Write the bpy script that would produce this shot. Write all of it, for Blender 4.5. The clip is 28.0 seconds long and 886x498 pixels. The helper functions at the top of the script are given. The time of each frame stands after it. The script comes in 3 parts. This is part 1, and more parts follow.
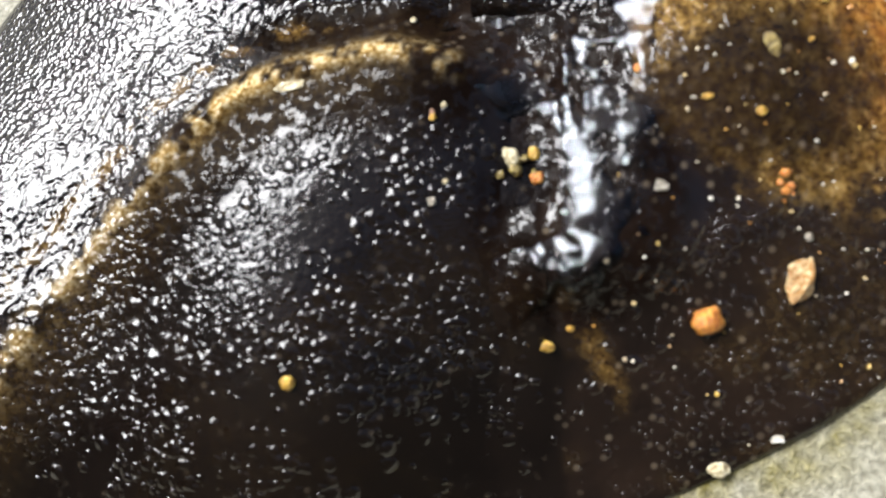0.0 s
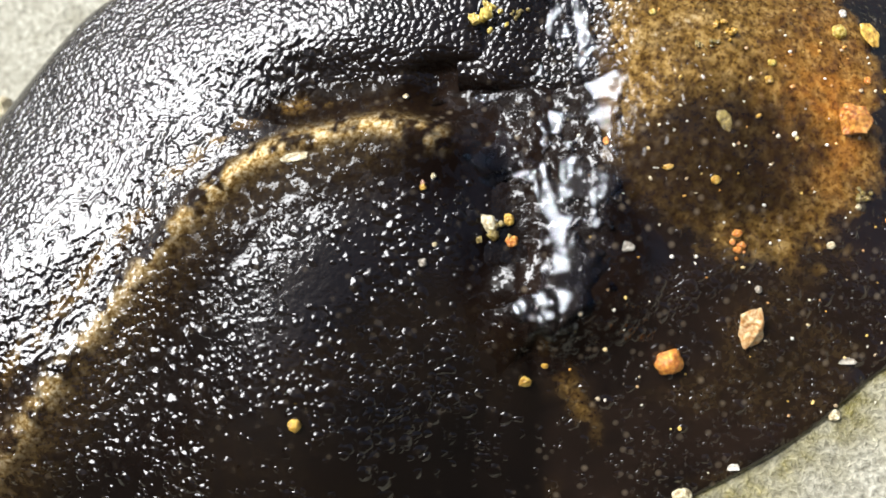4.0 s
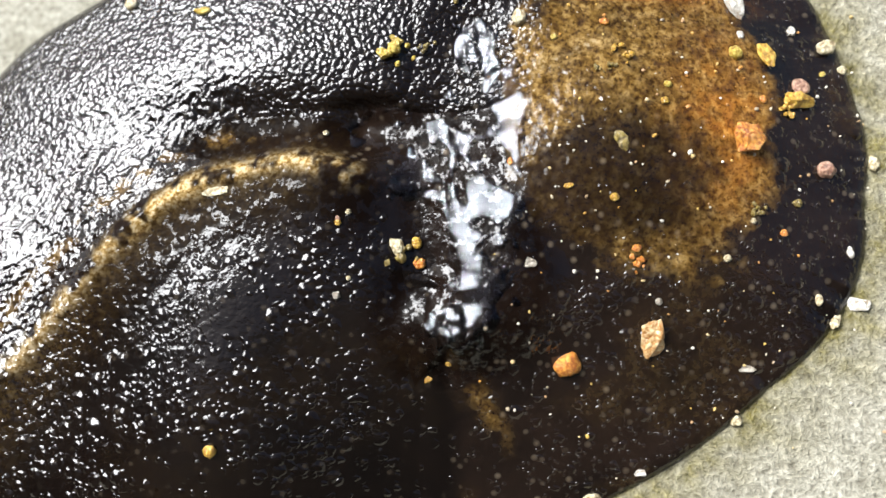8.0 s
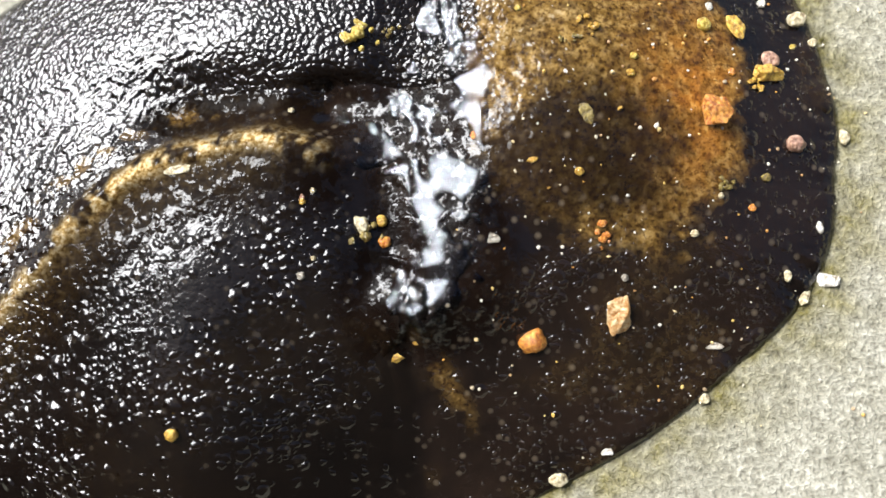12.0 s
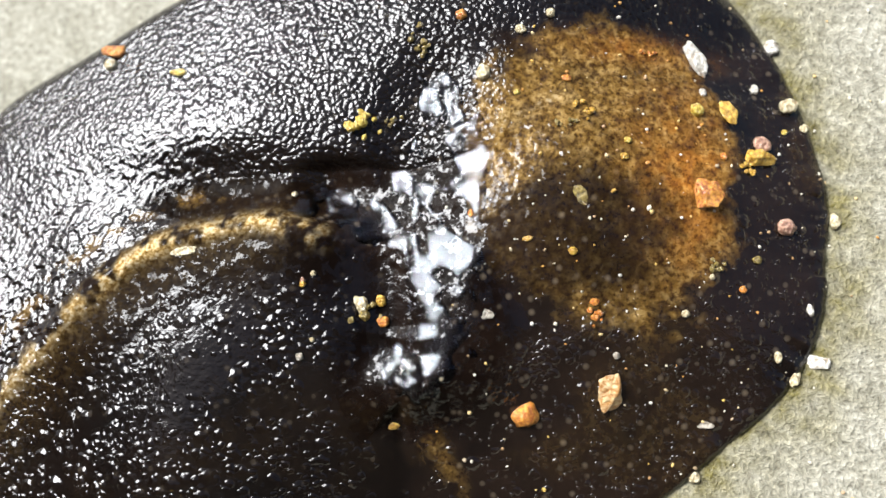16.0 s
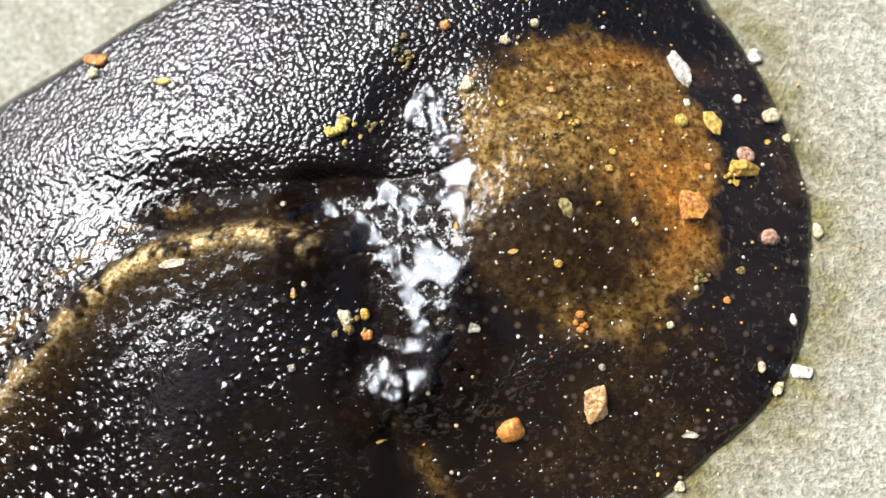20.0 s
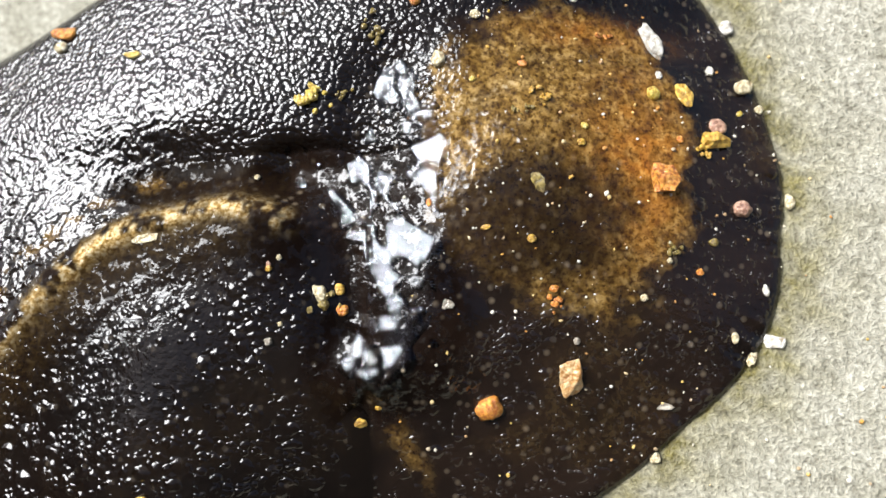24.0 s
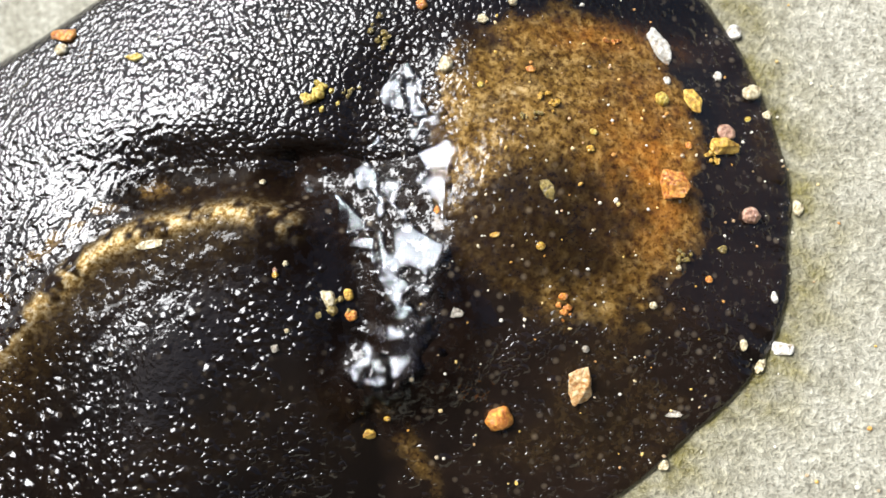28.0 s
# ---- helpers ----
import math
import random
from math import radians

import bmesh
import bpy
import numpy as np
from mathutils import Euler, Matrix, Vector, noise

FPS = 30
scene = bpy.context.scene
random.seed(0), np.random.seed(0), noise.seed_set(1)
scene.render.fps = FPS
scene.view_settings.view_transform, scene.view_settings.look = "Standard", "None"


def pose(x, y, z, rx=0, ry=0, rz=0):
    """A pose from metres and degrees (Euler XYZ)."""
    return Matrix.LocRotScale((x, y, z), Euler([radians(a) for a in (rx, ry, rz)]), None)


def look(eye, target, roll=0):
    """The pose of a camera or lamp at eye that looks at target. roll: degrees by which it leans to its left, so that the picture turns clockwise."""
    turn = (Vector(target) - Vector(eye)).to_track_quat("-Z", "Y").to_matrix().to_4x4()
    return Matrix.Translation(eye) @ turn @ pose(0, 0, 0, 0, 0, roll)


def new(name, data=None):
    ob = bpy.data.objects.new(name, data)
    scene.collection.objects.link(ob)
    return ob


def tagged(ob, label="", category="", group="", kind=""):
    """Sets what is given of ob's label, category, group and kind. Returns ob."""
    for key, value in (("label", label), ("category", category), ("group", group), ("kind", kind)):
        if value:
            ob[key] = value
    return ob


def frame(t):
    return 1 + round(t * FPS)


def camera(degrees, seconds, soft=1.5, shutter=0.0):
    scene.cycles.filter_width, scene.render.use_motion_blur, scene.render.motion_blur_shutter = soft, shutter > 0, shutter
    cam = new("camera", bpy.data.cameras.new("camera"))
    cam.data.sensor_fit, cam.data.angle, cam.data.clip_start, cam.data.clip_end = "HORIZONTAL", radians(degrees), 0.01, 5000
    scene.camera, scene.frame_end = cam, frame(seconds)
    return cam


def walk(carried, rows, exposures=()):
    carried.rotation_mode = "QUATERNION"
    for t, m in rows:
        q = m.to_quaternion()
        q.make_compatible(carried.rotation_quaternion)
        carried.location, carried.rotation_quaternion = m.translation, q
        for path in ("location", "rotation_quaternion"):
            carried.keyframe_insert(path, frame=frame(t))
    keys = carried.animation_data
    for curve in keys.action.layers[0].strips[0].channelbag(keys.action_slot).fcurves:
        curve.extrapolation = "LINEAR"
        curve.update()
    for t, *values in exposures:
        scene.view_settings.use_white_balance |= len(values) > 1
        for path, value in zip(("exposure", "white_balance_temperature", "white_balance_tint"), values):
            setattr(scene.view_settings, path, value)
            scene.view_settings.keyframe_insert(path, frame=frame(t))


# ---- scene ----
import functools

cam = camera(58.0, 28.0, soft=1.6)
PATH = [
    (0.0, -0.001018, -0.016679, 0.050569, 11.036, 12.288, 2.025),
    (0.5, -0.001258, -0.015844, 0.051061, 9.897, 10.957, 1.330),
    (1.0, -0.001507, -0.015357, 0.051663, 9.943, 10.787, 1.175),
    (1.5, -0.001744, -0.015341, 0.052620, 10.421, 10.727, 1.231),
    (2.0, -0.001285, -0.016135, 0.054516, 11.274, 11.023, 1.541),
    (2.5, -0.000829, -0.015447, 0.055701, 10.566, 11.288, 1.291),
    (3.0, -0.000823, -0.015316, 0.056374, 11.188, 11.217, 1.435),
    (3.5, -0.000690, -0.014833, 0.056461, 10.964, 11.146, 1.331),
    (5.5, 0.001199, -0.013970, 0.056889, 10.765, 10.894, 0.787),
    (6.0, 0.002154, -0.013937, 0.057047, 10.461, 10.715, 0.447),
    (6.5, 0.002890, -0.013562, 0.057214, 10.190, 10.846, 0.459),
    (7.0, 0.003596, -0.013351, 0.057201, 10.161, 10.676, 0.305),
    (7.5, 0.005827, -0.013416, 0.057375, 10.942, 10.971, 0.098),
    (8.0, 0.005355, -0.013770, 0.057577, 10.960, 11.040, 0.302),
    (8.5, 0.005551, -0.013551, 0.057375, 10.635, 10.873, 0.209),
    (9.0, 0.005940, -0.013836, 0.057606, 10.738, 11.128, 0.122),
    (9.5, 0.005495, -0.013706, 0.057673, 10.679, 11.134, 0.289),
    (10.0, 0.005676, -0.013953, 0.057548, 10.880, 11.135, 0.244),
    (10.5, 0.006618, -0.013208, 0.057486, 10.787, 11.038, 0.177),
    (11.0, 0.007445, -0.014026, 0.056723, 10.398, 10.730, -0.167),
    (11.5, 0.007638, -0.014001, 0.056309, 10.091, 10.691, -0.195),
    (12.0, 0.007160, -0.014484, 0.056063, 10.225, 10.685, 0.005),
    (12.5, 0.006590, -0.014472, 0.056132, 10.302, 10.798, 0.237),
    (13.0, 0.006383, -0.014589, 0.056090, 11.144, 11.035, 0.678),
    (13.5, 0.005925, -0.013025, 0.057780, 12.872, 11.229, 1.803),
    (15.5, 0.008557, -0.012616, 0.057751, 13.702, 11.653, 1.584),
    (16.0, 0.008755, -0.012822, 0.057639, 13.695, 11.559, 1.633),
    (16.5, 0.008931, -0.012255, 0.057672, 13.334, 11.425, 1.543),
    (17.0, 0.008868, -0.011598, 0.057751, 13.045, 11.313, 1.563),
    (17.5, 0.009291, -0.011469, 0.057682, 13.179, 11.078, 1.474),
    (18.0, 0.009265, -0.011293, 0.057625, 13.157, 10.953, 1.414),
    (18.5, 0.008870, -0.011128, 0.057606, 12.834, 10.811, 1.441),
    (19.0, 0.009053, -0.010723, 0.057802, 12.835, 10.745, 1.363),
    (19.5, 0.008941, -0.011062, 0.058143, 12.936, 10.715, 1.273),
    (20.0, 0.008676, -0.011141, 0.057959, 12.656, 10.544, 0.965),
    (20.5, 0.009160, -0.011375, 0.057936, 12.235, 10.405, 0.556),
    (22.5, 0.008940, -0.011064, 0.057979, 12.005, 10.219, 0.350),
    (23.0, 0.008929, -0.010866, 0.057868, 11.966, 10.201, 0.253),
    (23.5, 0.009164, -0.011355, 0.057788, 11.779, 9.937, 0.051),
    (24.0, 0.009383, -0.011586, 0.057495, 11.321, 9.684, -0.216),
    (24.5, 0.009213, -0.010995, 0.057460, 11.242, 9.614, -0.266),
    (25.0, 0.008683, -0.010519, 0.057656, 11.197, 9.408, -0.148),
    (25.5, 0.008876, -0.010405, 0.057817, 11.345, 9.514, -0.170),
    (26.0, 0.008575, -0.010036, 0.057880, 11.506, 9.318, -0.195),
    (26.5, 0.008581, -0.010189, 0.057825, 11.178, 9.070, -0.284),
    (27.0, 0.009306, -0.010366, 0.057485, 10.801, 8.874, -0.608),
    (27.5, 0.009071, -0.010661, 0.057436, 11.082, 8.890, -0.596),
    (28.0, 0.008247, -0.010431, 0.057485, 10.644, 9.065, -0.403),
]
walk(cam, [(t, pose(*p)) for t, *p in PATH], exposures=((0.0, 1.03), (28.0, 1.03)))
cam.data.dof.use_dof = True
cam.data.dof.focus_distance = 0.0535
cam.data.dof.aperture_fstop = 25.0

# ---- light: bright thin overcast, the brightest part of the sky in the north-west ----
CM = 0.01
LIGHT = Vector((-0.48, 0.36, 0.80)).normalized()
world = bpy.data.worlds.new("sky")
scene.world = world
world.use_nodes = True
wn = world.node_tree
sky = wn.nodes.new("ShaderNodeTexSky")
sky.sky_type, sky.sun_disc = "NISHITA", False
sky.sun_elevation = math.asin(LIGHT.z)
sky.sun_rotation = math.atan2(LIGHT.x, LIGHT.y)
sky.air_density, sky.dust_density = 1.0, 4.0
wn.links.new(sky.outputs["Color"], wn.nodes["Background"].inputs["Color"])
wn.nodes["Background"].inputs["Strength"].default_value = 0.06
sun = new("sun", bpy.data.lights.new("sun", "SUN"))
sun.data.energy, sun.data.angle, sun.data.color = 4.8, radians(37), (0.95, 0.975, 1.0)
sun.matrix_world = look(LIGHT * 2, (0, 0, 0))


# ---- materials ----
def material(name):
    m = bpy.data.materials.new(name)
    m.use_nodes = True
    nt = m.node_tree
    return m, nt, nt.nodes["Principled BSDF"]


def node(nt, kind, **inputs):
    n = nt.nodes.new(kind)
    for k, v in inputs.items():
        n.inputs[k.replace("_", " ")].default_value = v
    return n


def coords(nt):
    return nt.nodes.new("ShaderNodeTexCoord").outputs["Object"]


def ramp(nt, src, *stops):
    r = nt.nodes.new("ShaderNodeValToRGB")
    e = r.color_ramp.elements
    while len(e) < len(stops):
        e.new(0.5)
    for el, (p, c) in zip(e, stops):
        el.position, el.color = p, (*c, 1) if len(c) == 3 else c
    nt.links.new(src, r.inputs[0])
    return r.outputs[0]


def mix(nt, fac, a, b, how="MIX"):
    n = nt.nodes.new("ShaderNodeMix")
    n.data_type, n.blend_type = "RGBA", how
    for sock, v in ((n.inputs[0], fac), (n.inputs[6], a), (n.inputs[7], b)):
        if isinstance(v, bpy.types.NodeSocket):
            nt.links.new(v, sock)
        else:
            sock.default_value = v if isinstance(v, float) else (*v, 1)
    return n.outputs[2]


def calc(nt, op, a, b=0.0):
    n = nt.nodes.new("ShaderNodeMath")
    n.operation = op
    for sock, v in zip(n.inputs, (a, b)):
        if isinstance(v, bpy.types.NodeSocket):
            nt.links.new(v, sock)
        else:
            sock.default_value = v
    return n.outputs[0]


def noise_tex(nt, vec, scale, detail=3.0, rough=0.5):
    n = node(nt, "ShaderNodeTexNoise", Scale=scale, Detail=detail, Roughness=rough)
    nt.links.new(vec, n.inputs["Vector"])
    return n.outputs["Fac"]


def node_colour(nt, vec, scale):
    n = node(nt, "ShaderNodeTexNoise", Scale=scale, Detail=2.0)
    nt.links.new(vec, n.inputs["Vector"])
    return n.outputs["Color"]


def cells(nt, vec, scale, feature="F1"):
    n = node(nt, "ShaderNodeTexVoronoi", Scale=scale)
    n.feature = feature
    nt.links.new(vec, n.inputs["Vector"])
    return n


def bump(nt, bsdf, height, strength, distance, before=None):
    b = node(nt, "ShaderNodeBump", Strength=strength, Distance=distance)
    nt.links.new(height, b.inputs["Height"])
    if before is not None:
        nt.links.new(before, b.inputs["Normal"])
    nt.links.new(b.outputs[0], bsdf.inputs["Normal"])
    return b.outputs[0]


def attribute(nt, name):
    n = nt.nodes.new("ShaderNodeAttribute")
    n.attribute_name = name
    return n.outputs["Fac"]


def concrete_material():
    m, nt, b = material("concrete")
    v = coords(nt)
    grain = noise_tex(nt, v, 1900, 3, 0.6)
    fine = noise_tex(nt, v, 4600, 3, 0.65)
    blot = noise_tex(nt, v, 330, 4, 0.6)
    c1 = ramp(nt, grain, (0.30, (0.31, 0.29, 0.24)), (0.47, (0.50, 0.485, 0.42)), (0.60, (0.64, 0.62, 0.55)), (0.74, (0.88, 0.86, 0.78)))
    c2 = ramp(nt, blot, (0.28, (0.70, 0.69, 0.63)), (0.55, (0.95, 0.95, 0.92)), (0.75, (1.0, 1.0, 0.98)))
    c3 = ramp(nt, fine, (0.30, (0.55, 0.54, 0.50)), (0.46, (0.90, 0.90, 0.88)), (0.62, (1.08, 1.08, 1.06)), (0.72, (1.3, 1.29, 1.25)))
    c = mix(nt, 1.0, mix(nt, 1.0, c1, c2, "MULTIPLY"), c3, "MULTIPLY")
    slime = attribute(nt, "slime")
    patchy = calc(nt, "MULTIPLY", slime, ramp(nt, noise_tex(nt, v, 420, 3, 0.6), (0.30, (0.25,) * 3), (0.65, (1.0,) * 3)))
    c = mix(nt, patchy, c, mix(nt, 1.0, c, (0.40, 0.35, 0.09), "MULTIPLY"))
    c = mix(nt, 1.0, c, (0.64, 0.63, 0.605), "MULTIPLY")
    nt.links.new(c, b.inputs["Base Color"])
    rough = calc(nt, "SUBTRACT", 0.88, calc(nt, "MULTIPLY", patchy, 0.5))
    nt.links.new(rough, b.inputs["Roughness"])
    n1 = bump(nt, b, grain, 0.6, 0.0004)
    bump(nt, b, fine, 0.8, 0.00022, n1)
    return m


def skin_material():
    m, nt, b = material("wet dark skin")
    v = coords(nt)
    big = noise_tex(nt, v, 160, 4, 0.6)
    pore = noise_tex(nt, v, 3300, 3, 0.65)
    hair = noise_tex(nt, v, 1400, 4, 0.65)
    base = ramp(nt, big, (0.35, (0.0052, 0.0032, 0.0026)), (0.68, (0.0170, 0.0098, 0.0064)))
    # pale specks under the surface
    vo = cells(nt, v, 950)
    speck = ramp(nt, vo.outputs["Distance"], (0.05, (1.0,) * 3), (0.26, (0.0,) * 3))
    few = ramp(nt, noise_tex(nt, v, 600, 2), (0.38, (0.0,) * 3), (0.58, (1.0,) * 3))
    base = mix(nt, calc(nt, "MULTIPLY", calc(nt, "MULTIPLY", speck, few), 0.6), base, (0.20, 0.16, 0.11))
    # brown and orange pigment with dark pores
    brown = ramp(nt, hair, (0.34, (0.070, 0.036, 0.011)), (0.50, (0.20, 0.115, 0.026)), (0.68, (0.44, 0.29, 0.10)))
    orange = ramp(nt, hair, (0.32, (0.24, 0.085, 0.014)), (0.55, (0.48, 0.19, 0.028)), (0.72, (0.70, 0.36, 0.08)))
    pores = ramp(nt, pore, (0.38, (0.30, 0.25, 0.22)), (0.52, (1.0,) * 3))
    brown = mix(nt, 1.0, brown, pores, "MULTIPLY")
    orange = mix(nt, 0.75, orange, pores, "MULTIPLY")
    base = mix(nt, attribute(nt, "black"), base, (0.0022, 0.0013, 0.0010))
    c = mix(nt, attribute(nt, "brown"), base, brown)
    c = mix(nt, attribute(nt, "orange"), c, orange)
    yellow = ramp(nt, pore, (0.36, (0.20, 0.11, 0.025)), (0.48, (0.50, 0.33, 0.11)), (0.62, (0.86, 0.71, 0.42)))
    c = mix(nt, 1.0, mix(nt, attribute(nt, "yellow"), c, yellow), (0.74, 0.72, 0.72), "MULTIPLY")
    nt.links.new(c, b.inputs["Base Color"])
    b.inputs["Roughness"].default_value = 0.40
    b.inputs["Specular IOR Level"].default_value = 0.02
    # dull skin with wet spots
    spots = ramp(nt, noise_tex(nt, v, 1500, 3, 0.6), (0.49, (1.0,) * 3), (0.56, (0.30,) * 3))
    nt.links.new(calc(nt, "MAXIMUM", 0.0, calc(nt, "SUBTRACT", 1.0, calc(nt, "MULTIPLY", attribute(nt, "dull"), spots))), b.inputs["Coat Weight"])
    b.inputs["Coat Roughness"].default_value = 0.08
    b.inputs["Coat IOR"].default_value = 1.48
    n1 = bump(nt, b, noise_tex(nt, v, 1500, 2, 0.5), 0.3, 0.0004)
    rise = calc(nt, "MINIMUM", 0.4, calc(nt, "ADD", 0.05, calc(nt, "MULTIPLY", attribute(nt, "facet"), 0.8)))
    nt.links.new(rise, n1.node.inputs["Strength"])
    n2 = bump(nt, b, noise_tex(nt, v, 4200, 2, 0.5), 0.25, 0.00010, n1)
    # close-set round grains with narrow grooves between them
    wob = nt.nodes.new("ShaderNodeVectorMath")
    wob.operation = "MULTIPLY_ADD"
    nt.links.new(node_colour(nt, v, 900), wob.inputs[0])
    wob.inputs[1].default_value = (0.0006, 0.0006, 0.0)
    nt.links.new(v, wob.inputs[2])
    d = cells(nt, wob.outputs[0], 2500).outputs["Distance"]
    grain = calc(nt, "MULTIPLY", calc(nt, "MULTIPLY", d, d), calc(nt, "MULTIPLY", attribute(nt, "pebble"), -1.0))
    n3 = bump(nt, b, grain, 1.0, 0.00011, n2)
    # single wet beads, more of them where the skin glitters
    rises = []
    for key, scale, radius, slope in (("bead", 950, 0.50, 0.62), ("bead", 1450, 0.50, 0.66), ("bead", 2000, 0.50, 0.70), ("spark", 3000, 0.40, 0.95)):
        vo = cells(nt, wob.outputs[0], scale)
        part_r = nt.nodes.new("ShaderNodeSeparateColor")
        nt.links.new(vo.outputs["Color"], part_r.inputs[0])
        there = calc(nt, "LESS_THAN", part_r.outputs[0], attribute(nt, key))
        q = calc(nt, "DIVIDE", vo.outputs["Distance"], radius)
        top = calc(nt, "MAXIMUM", 0.0, calc(nt, "SUBTRACT", 1.0, calc(nt, "MULTIPLY", q, q)))
        rises.append(calc(nt, "MULTIPLY", calc(nt, "MULTIPLY", top, there), slope * radius / (2 * scale)))
    n3 = bump(nt, b, functools.reduce(lambda p, q: calc(nt, "MAXIMUM", p, q), rises), 1.0, 1.0, n3)
    nt.links.new(n3, b.inputs["Coat Normal"])
    nt.links.new(n2, b.inputs["Normal"])
    return m


def mucus_material():
    m, nt, b = material("mucus film")
    out = nt.nodes["Material Output"]
    nt.nodes.remove(b)
    clear = nt.nodes.new("ShaderNodeBsdfTransparent")
    clear.inputs["Color"].default_value = (0.93, 0.93, 0.94, 1)
    gloss = nt.nodes.new("ShaderNodeBsdfAnisotropic")
    gloss.inputs["Roughness"].default_value = 0.03
    gloss.inputs["Color"].default_value = (0.76, 0.82, 0.90, 1)
    wave = node(nt, "ShaderNodeBump", Strength=0.4, Distance=0.0002)
    nt.links.new(noise_tex(nt, coords(nt), 1100, 2, 0.5), wave.inputs["Height"])
    fresnel = node(nt, "ShaderNodeFresnel", IOR=1.45)
    both = nt.nodes.new("ShaderNodeMixShader")
    nt.links.new(wave.outputs[0], gloss.inputs["Normal"])
    nt.links.new(wave.outputs[0], fresnel.inputs["Normal"])
    nt.links.new(fresnel.outputs[0], both.inputs[0])
    nt.links.new(clear.outputs[0], both.inputs[1])
    nt.links.new(gloss.outputs[0], both.inputs[2])
    nt.links.new(both.outputs[0], out.inputs["Surface"])
    return m


def bubble_material():
    m, nt, b = material("clear mucus")
    b.inputs["Base Color"].default_value = (0.95, 0.95, 0.95, 1)
    b.inputs["Roughness"].default_value = 0.03
    b.inputs["Transmission Weight"].default_value = 1.0
    b.inputs["IOR"].default_value = 1.34
    bump(nt, b, noise_tex(nt, coords(nt), 700, 2, 0.5), 0.3, 0.0004)
    return m


def stone_material(name, dark, light, rough=0.4, scale=3000):
    m, nt, b = material(name)
    v = coords(nt)
    n = noise_tex(nt, v, scale, 5, 0.7)
    broad = noise_tex(nt, v, scale / 3.5, 3, 0.6)
    dark, light = (tuple(0.72 * k for k in c) for c in (dark, light))
    pale = tuple(min(1.0, c * 1.12 + 0.03) for c in light)
    c = ramp(nt, n, (0.30, tuple(0.55 * k for k in dark)), (0.43, dark), (0.58, light), (0.74, pale))
    veins = ramp(nt, broad, (0.33, (0.62, 0.52, 0.42)), (0.46, (1.0,) * 3), (0.60, (1.0,) * 3), (0.72, (0.80, 0.70, 0.56)))
    nt.links.new(mix(nt, 1.0, c, veins, "MULTIPLY"), b.inputs["Base Color"])
    b.inputs["Roughness"].default_value = rough
    b.inputs["Coat Weight"].default_value = 0.8
    b.inputs["Coat Roughness"].default_value = 0.12
    n1 = bump(nt, b, broad, 0.6, 0.0004)
    n2 = bump(nt, b, n, 0.9, 0.00022, n1)
    nt.links.new(n2, b.inputs["Coat Normal"])
    return m


# dark finish of the unseen slabs that hold back the sky
def sky_block_material():
    m, nt, b = material("dark sky block")
    v = coords(nt)
    broad, fine = noise_tex(nt, v, 4, 4, 0.6), noise_tex(nt, v, 160, 3, 0.6)
    c = ramp(nt, broad, (0.3, (0.035, 0.030, 0.025)), (0.7, (0.07, 0.06, 0.05)))
    nt.links.new(mix(nt, 0.5, c, ramp(nt, fine, (0.3, (0.4,) * 3), (0.7, (1.0,) * 3)), "MULTIPLY"), b.inputs["Base Color"])
    b.inputs["Roughness"].default_value = 0.9
    bump(nt, b, fine, 0.6, 0.004)
    return m


SKY_BLOCK = sky_block_material()
CONCRETE = concrete_material()
SKIN = skin_material()
MUCUS = mucus_material()
BUBBLE = bubble_material()
ORANGE = stone_material("orange stone", (0.60, 0.16, 0.015), (0.98, 0.44, 0.06))
TAN = stone_material("tan stone", (0.62, 0.27, 0.05), (0.98, 0.74, 0.40))
RED = stone_material("rust red stone", (0.50, 0.13, 0.015), (0.98, 0.46, 0.08))
GOLD = stone_material("golden stone", (0.48, 0.24, 0.015), (0.96, 0.62, 0.10))
YELLOW = stone_material("yellow stone", (0.50, 0.32, 0.02), (0.90, 0.72, 0.16))
OLIVE = stone_material("olive flake", (0.16, 0.11, 0.02), (0.42, 0.31, 0.07))
PALE = stone_material("pale stone", (0.48, 0.38, 0.20), (0.92, 0.82, 0.55))
PINK = stone_material("pinkish stone", (0.34, 0.16, 0.10), (0.72, 0.44, 0.30))
WHITE = stone_material("white stone", (0.60, 0.54, 0.44), (0.95, 0.92, 0.84))


def dust_material():
    m, nt, b = material("fine grit")
    geo = nt.nodes.new("ShaderNodeNewGeometry")
    c = ramp(nt, geo.outputs["Random Per Island"], (0.0, (0.56, 0.50, 0.36)), (0.35, (0.62, 0.58, 0.50)), (0.6, (0.50, 0.33, 0.08)), (0.8, (0.45, 0.20, 0.04)), (1.0, (0.30, 0.25, 0.17)))
    nt.links.new(c, b.inputs["Base Color"])
    b.inputs["Roughness"].default_value = 0.35
    return m


DUST = dust_material()
GREY = stone_material("grey flake", (0.30, 0.26, 0.20), (0.58, 0.52, 0.42))


# ---- the lie of the land, in centimetres ----
OUTLINE = [(-4.95, 0.24), (-4.5, 0.80), (-3.9, 1.46), (-3.21, 1.84), (-2.47, 2.24), (-1.4, 2.70), (-0.3, 2.92), (0.8, 2.75), (1.5, 2.32),
           (1.84, 1.94), (2.06, 1.58), (2.23, 1.16), (2.33, 0.77), (2.385, 0.45), (2.38, 0.19), (2.34, -0.02), (2.335, -0.21),
           (2.26, -0.52), (2.13, -0.78), (1.91, -1.04), (1.56, -1.34), (1.17, -1.66), (0.5, -2.05), (-0.3, -2.42), (-1.2, -2.85),
           (-2.4, -3.25), (-3.8, -3.4), (-5.0, -2.9), (-5.7, -1.8), (-5.5, -0.4)]


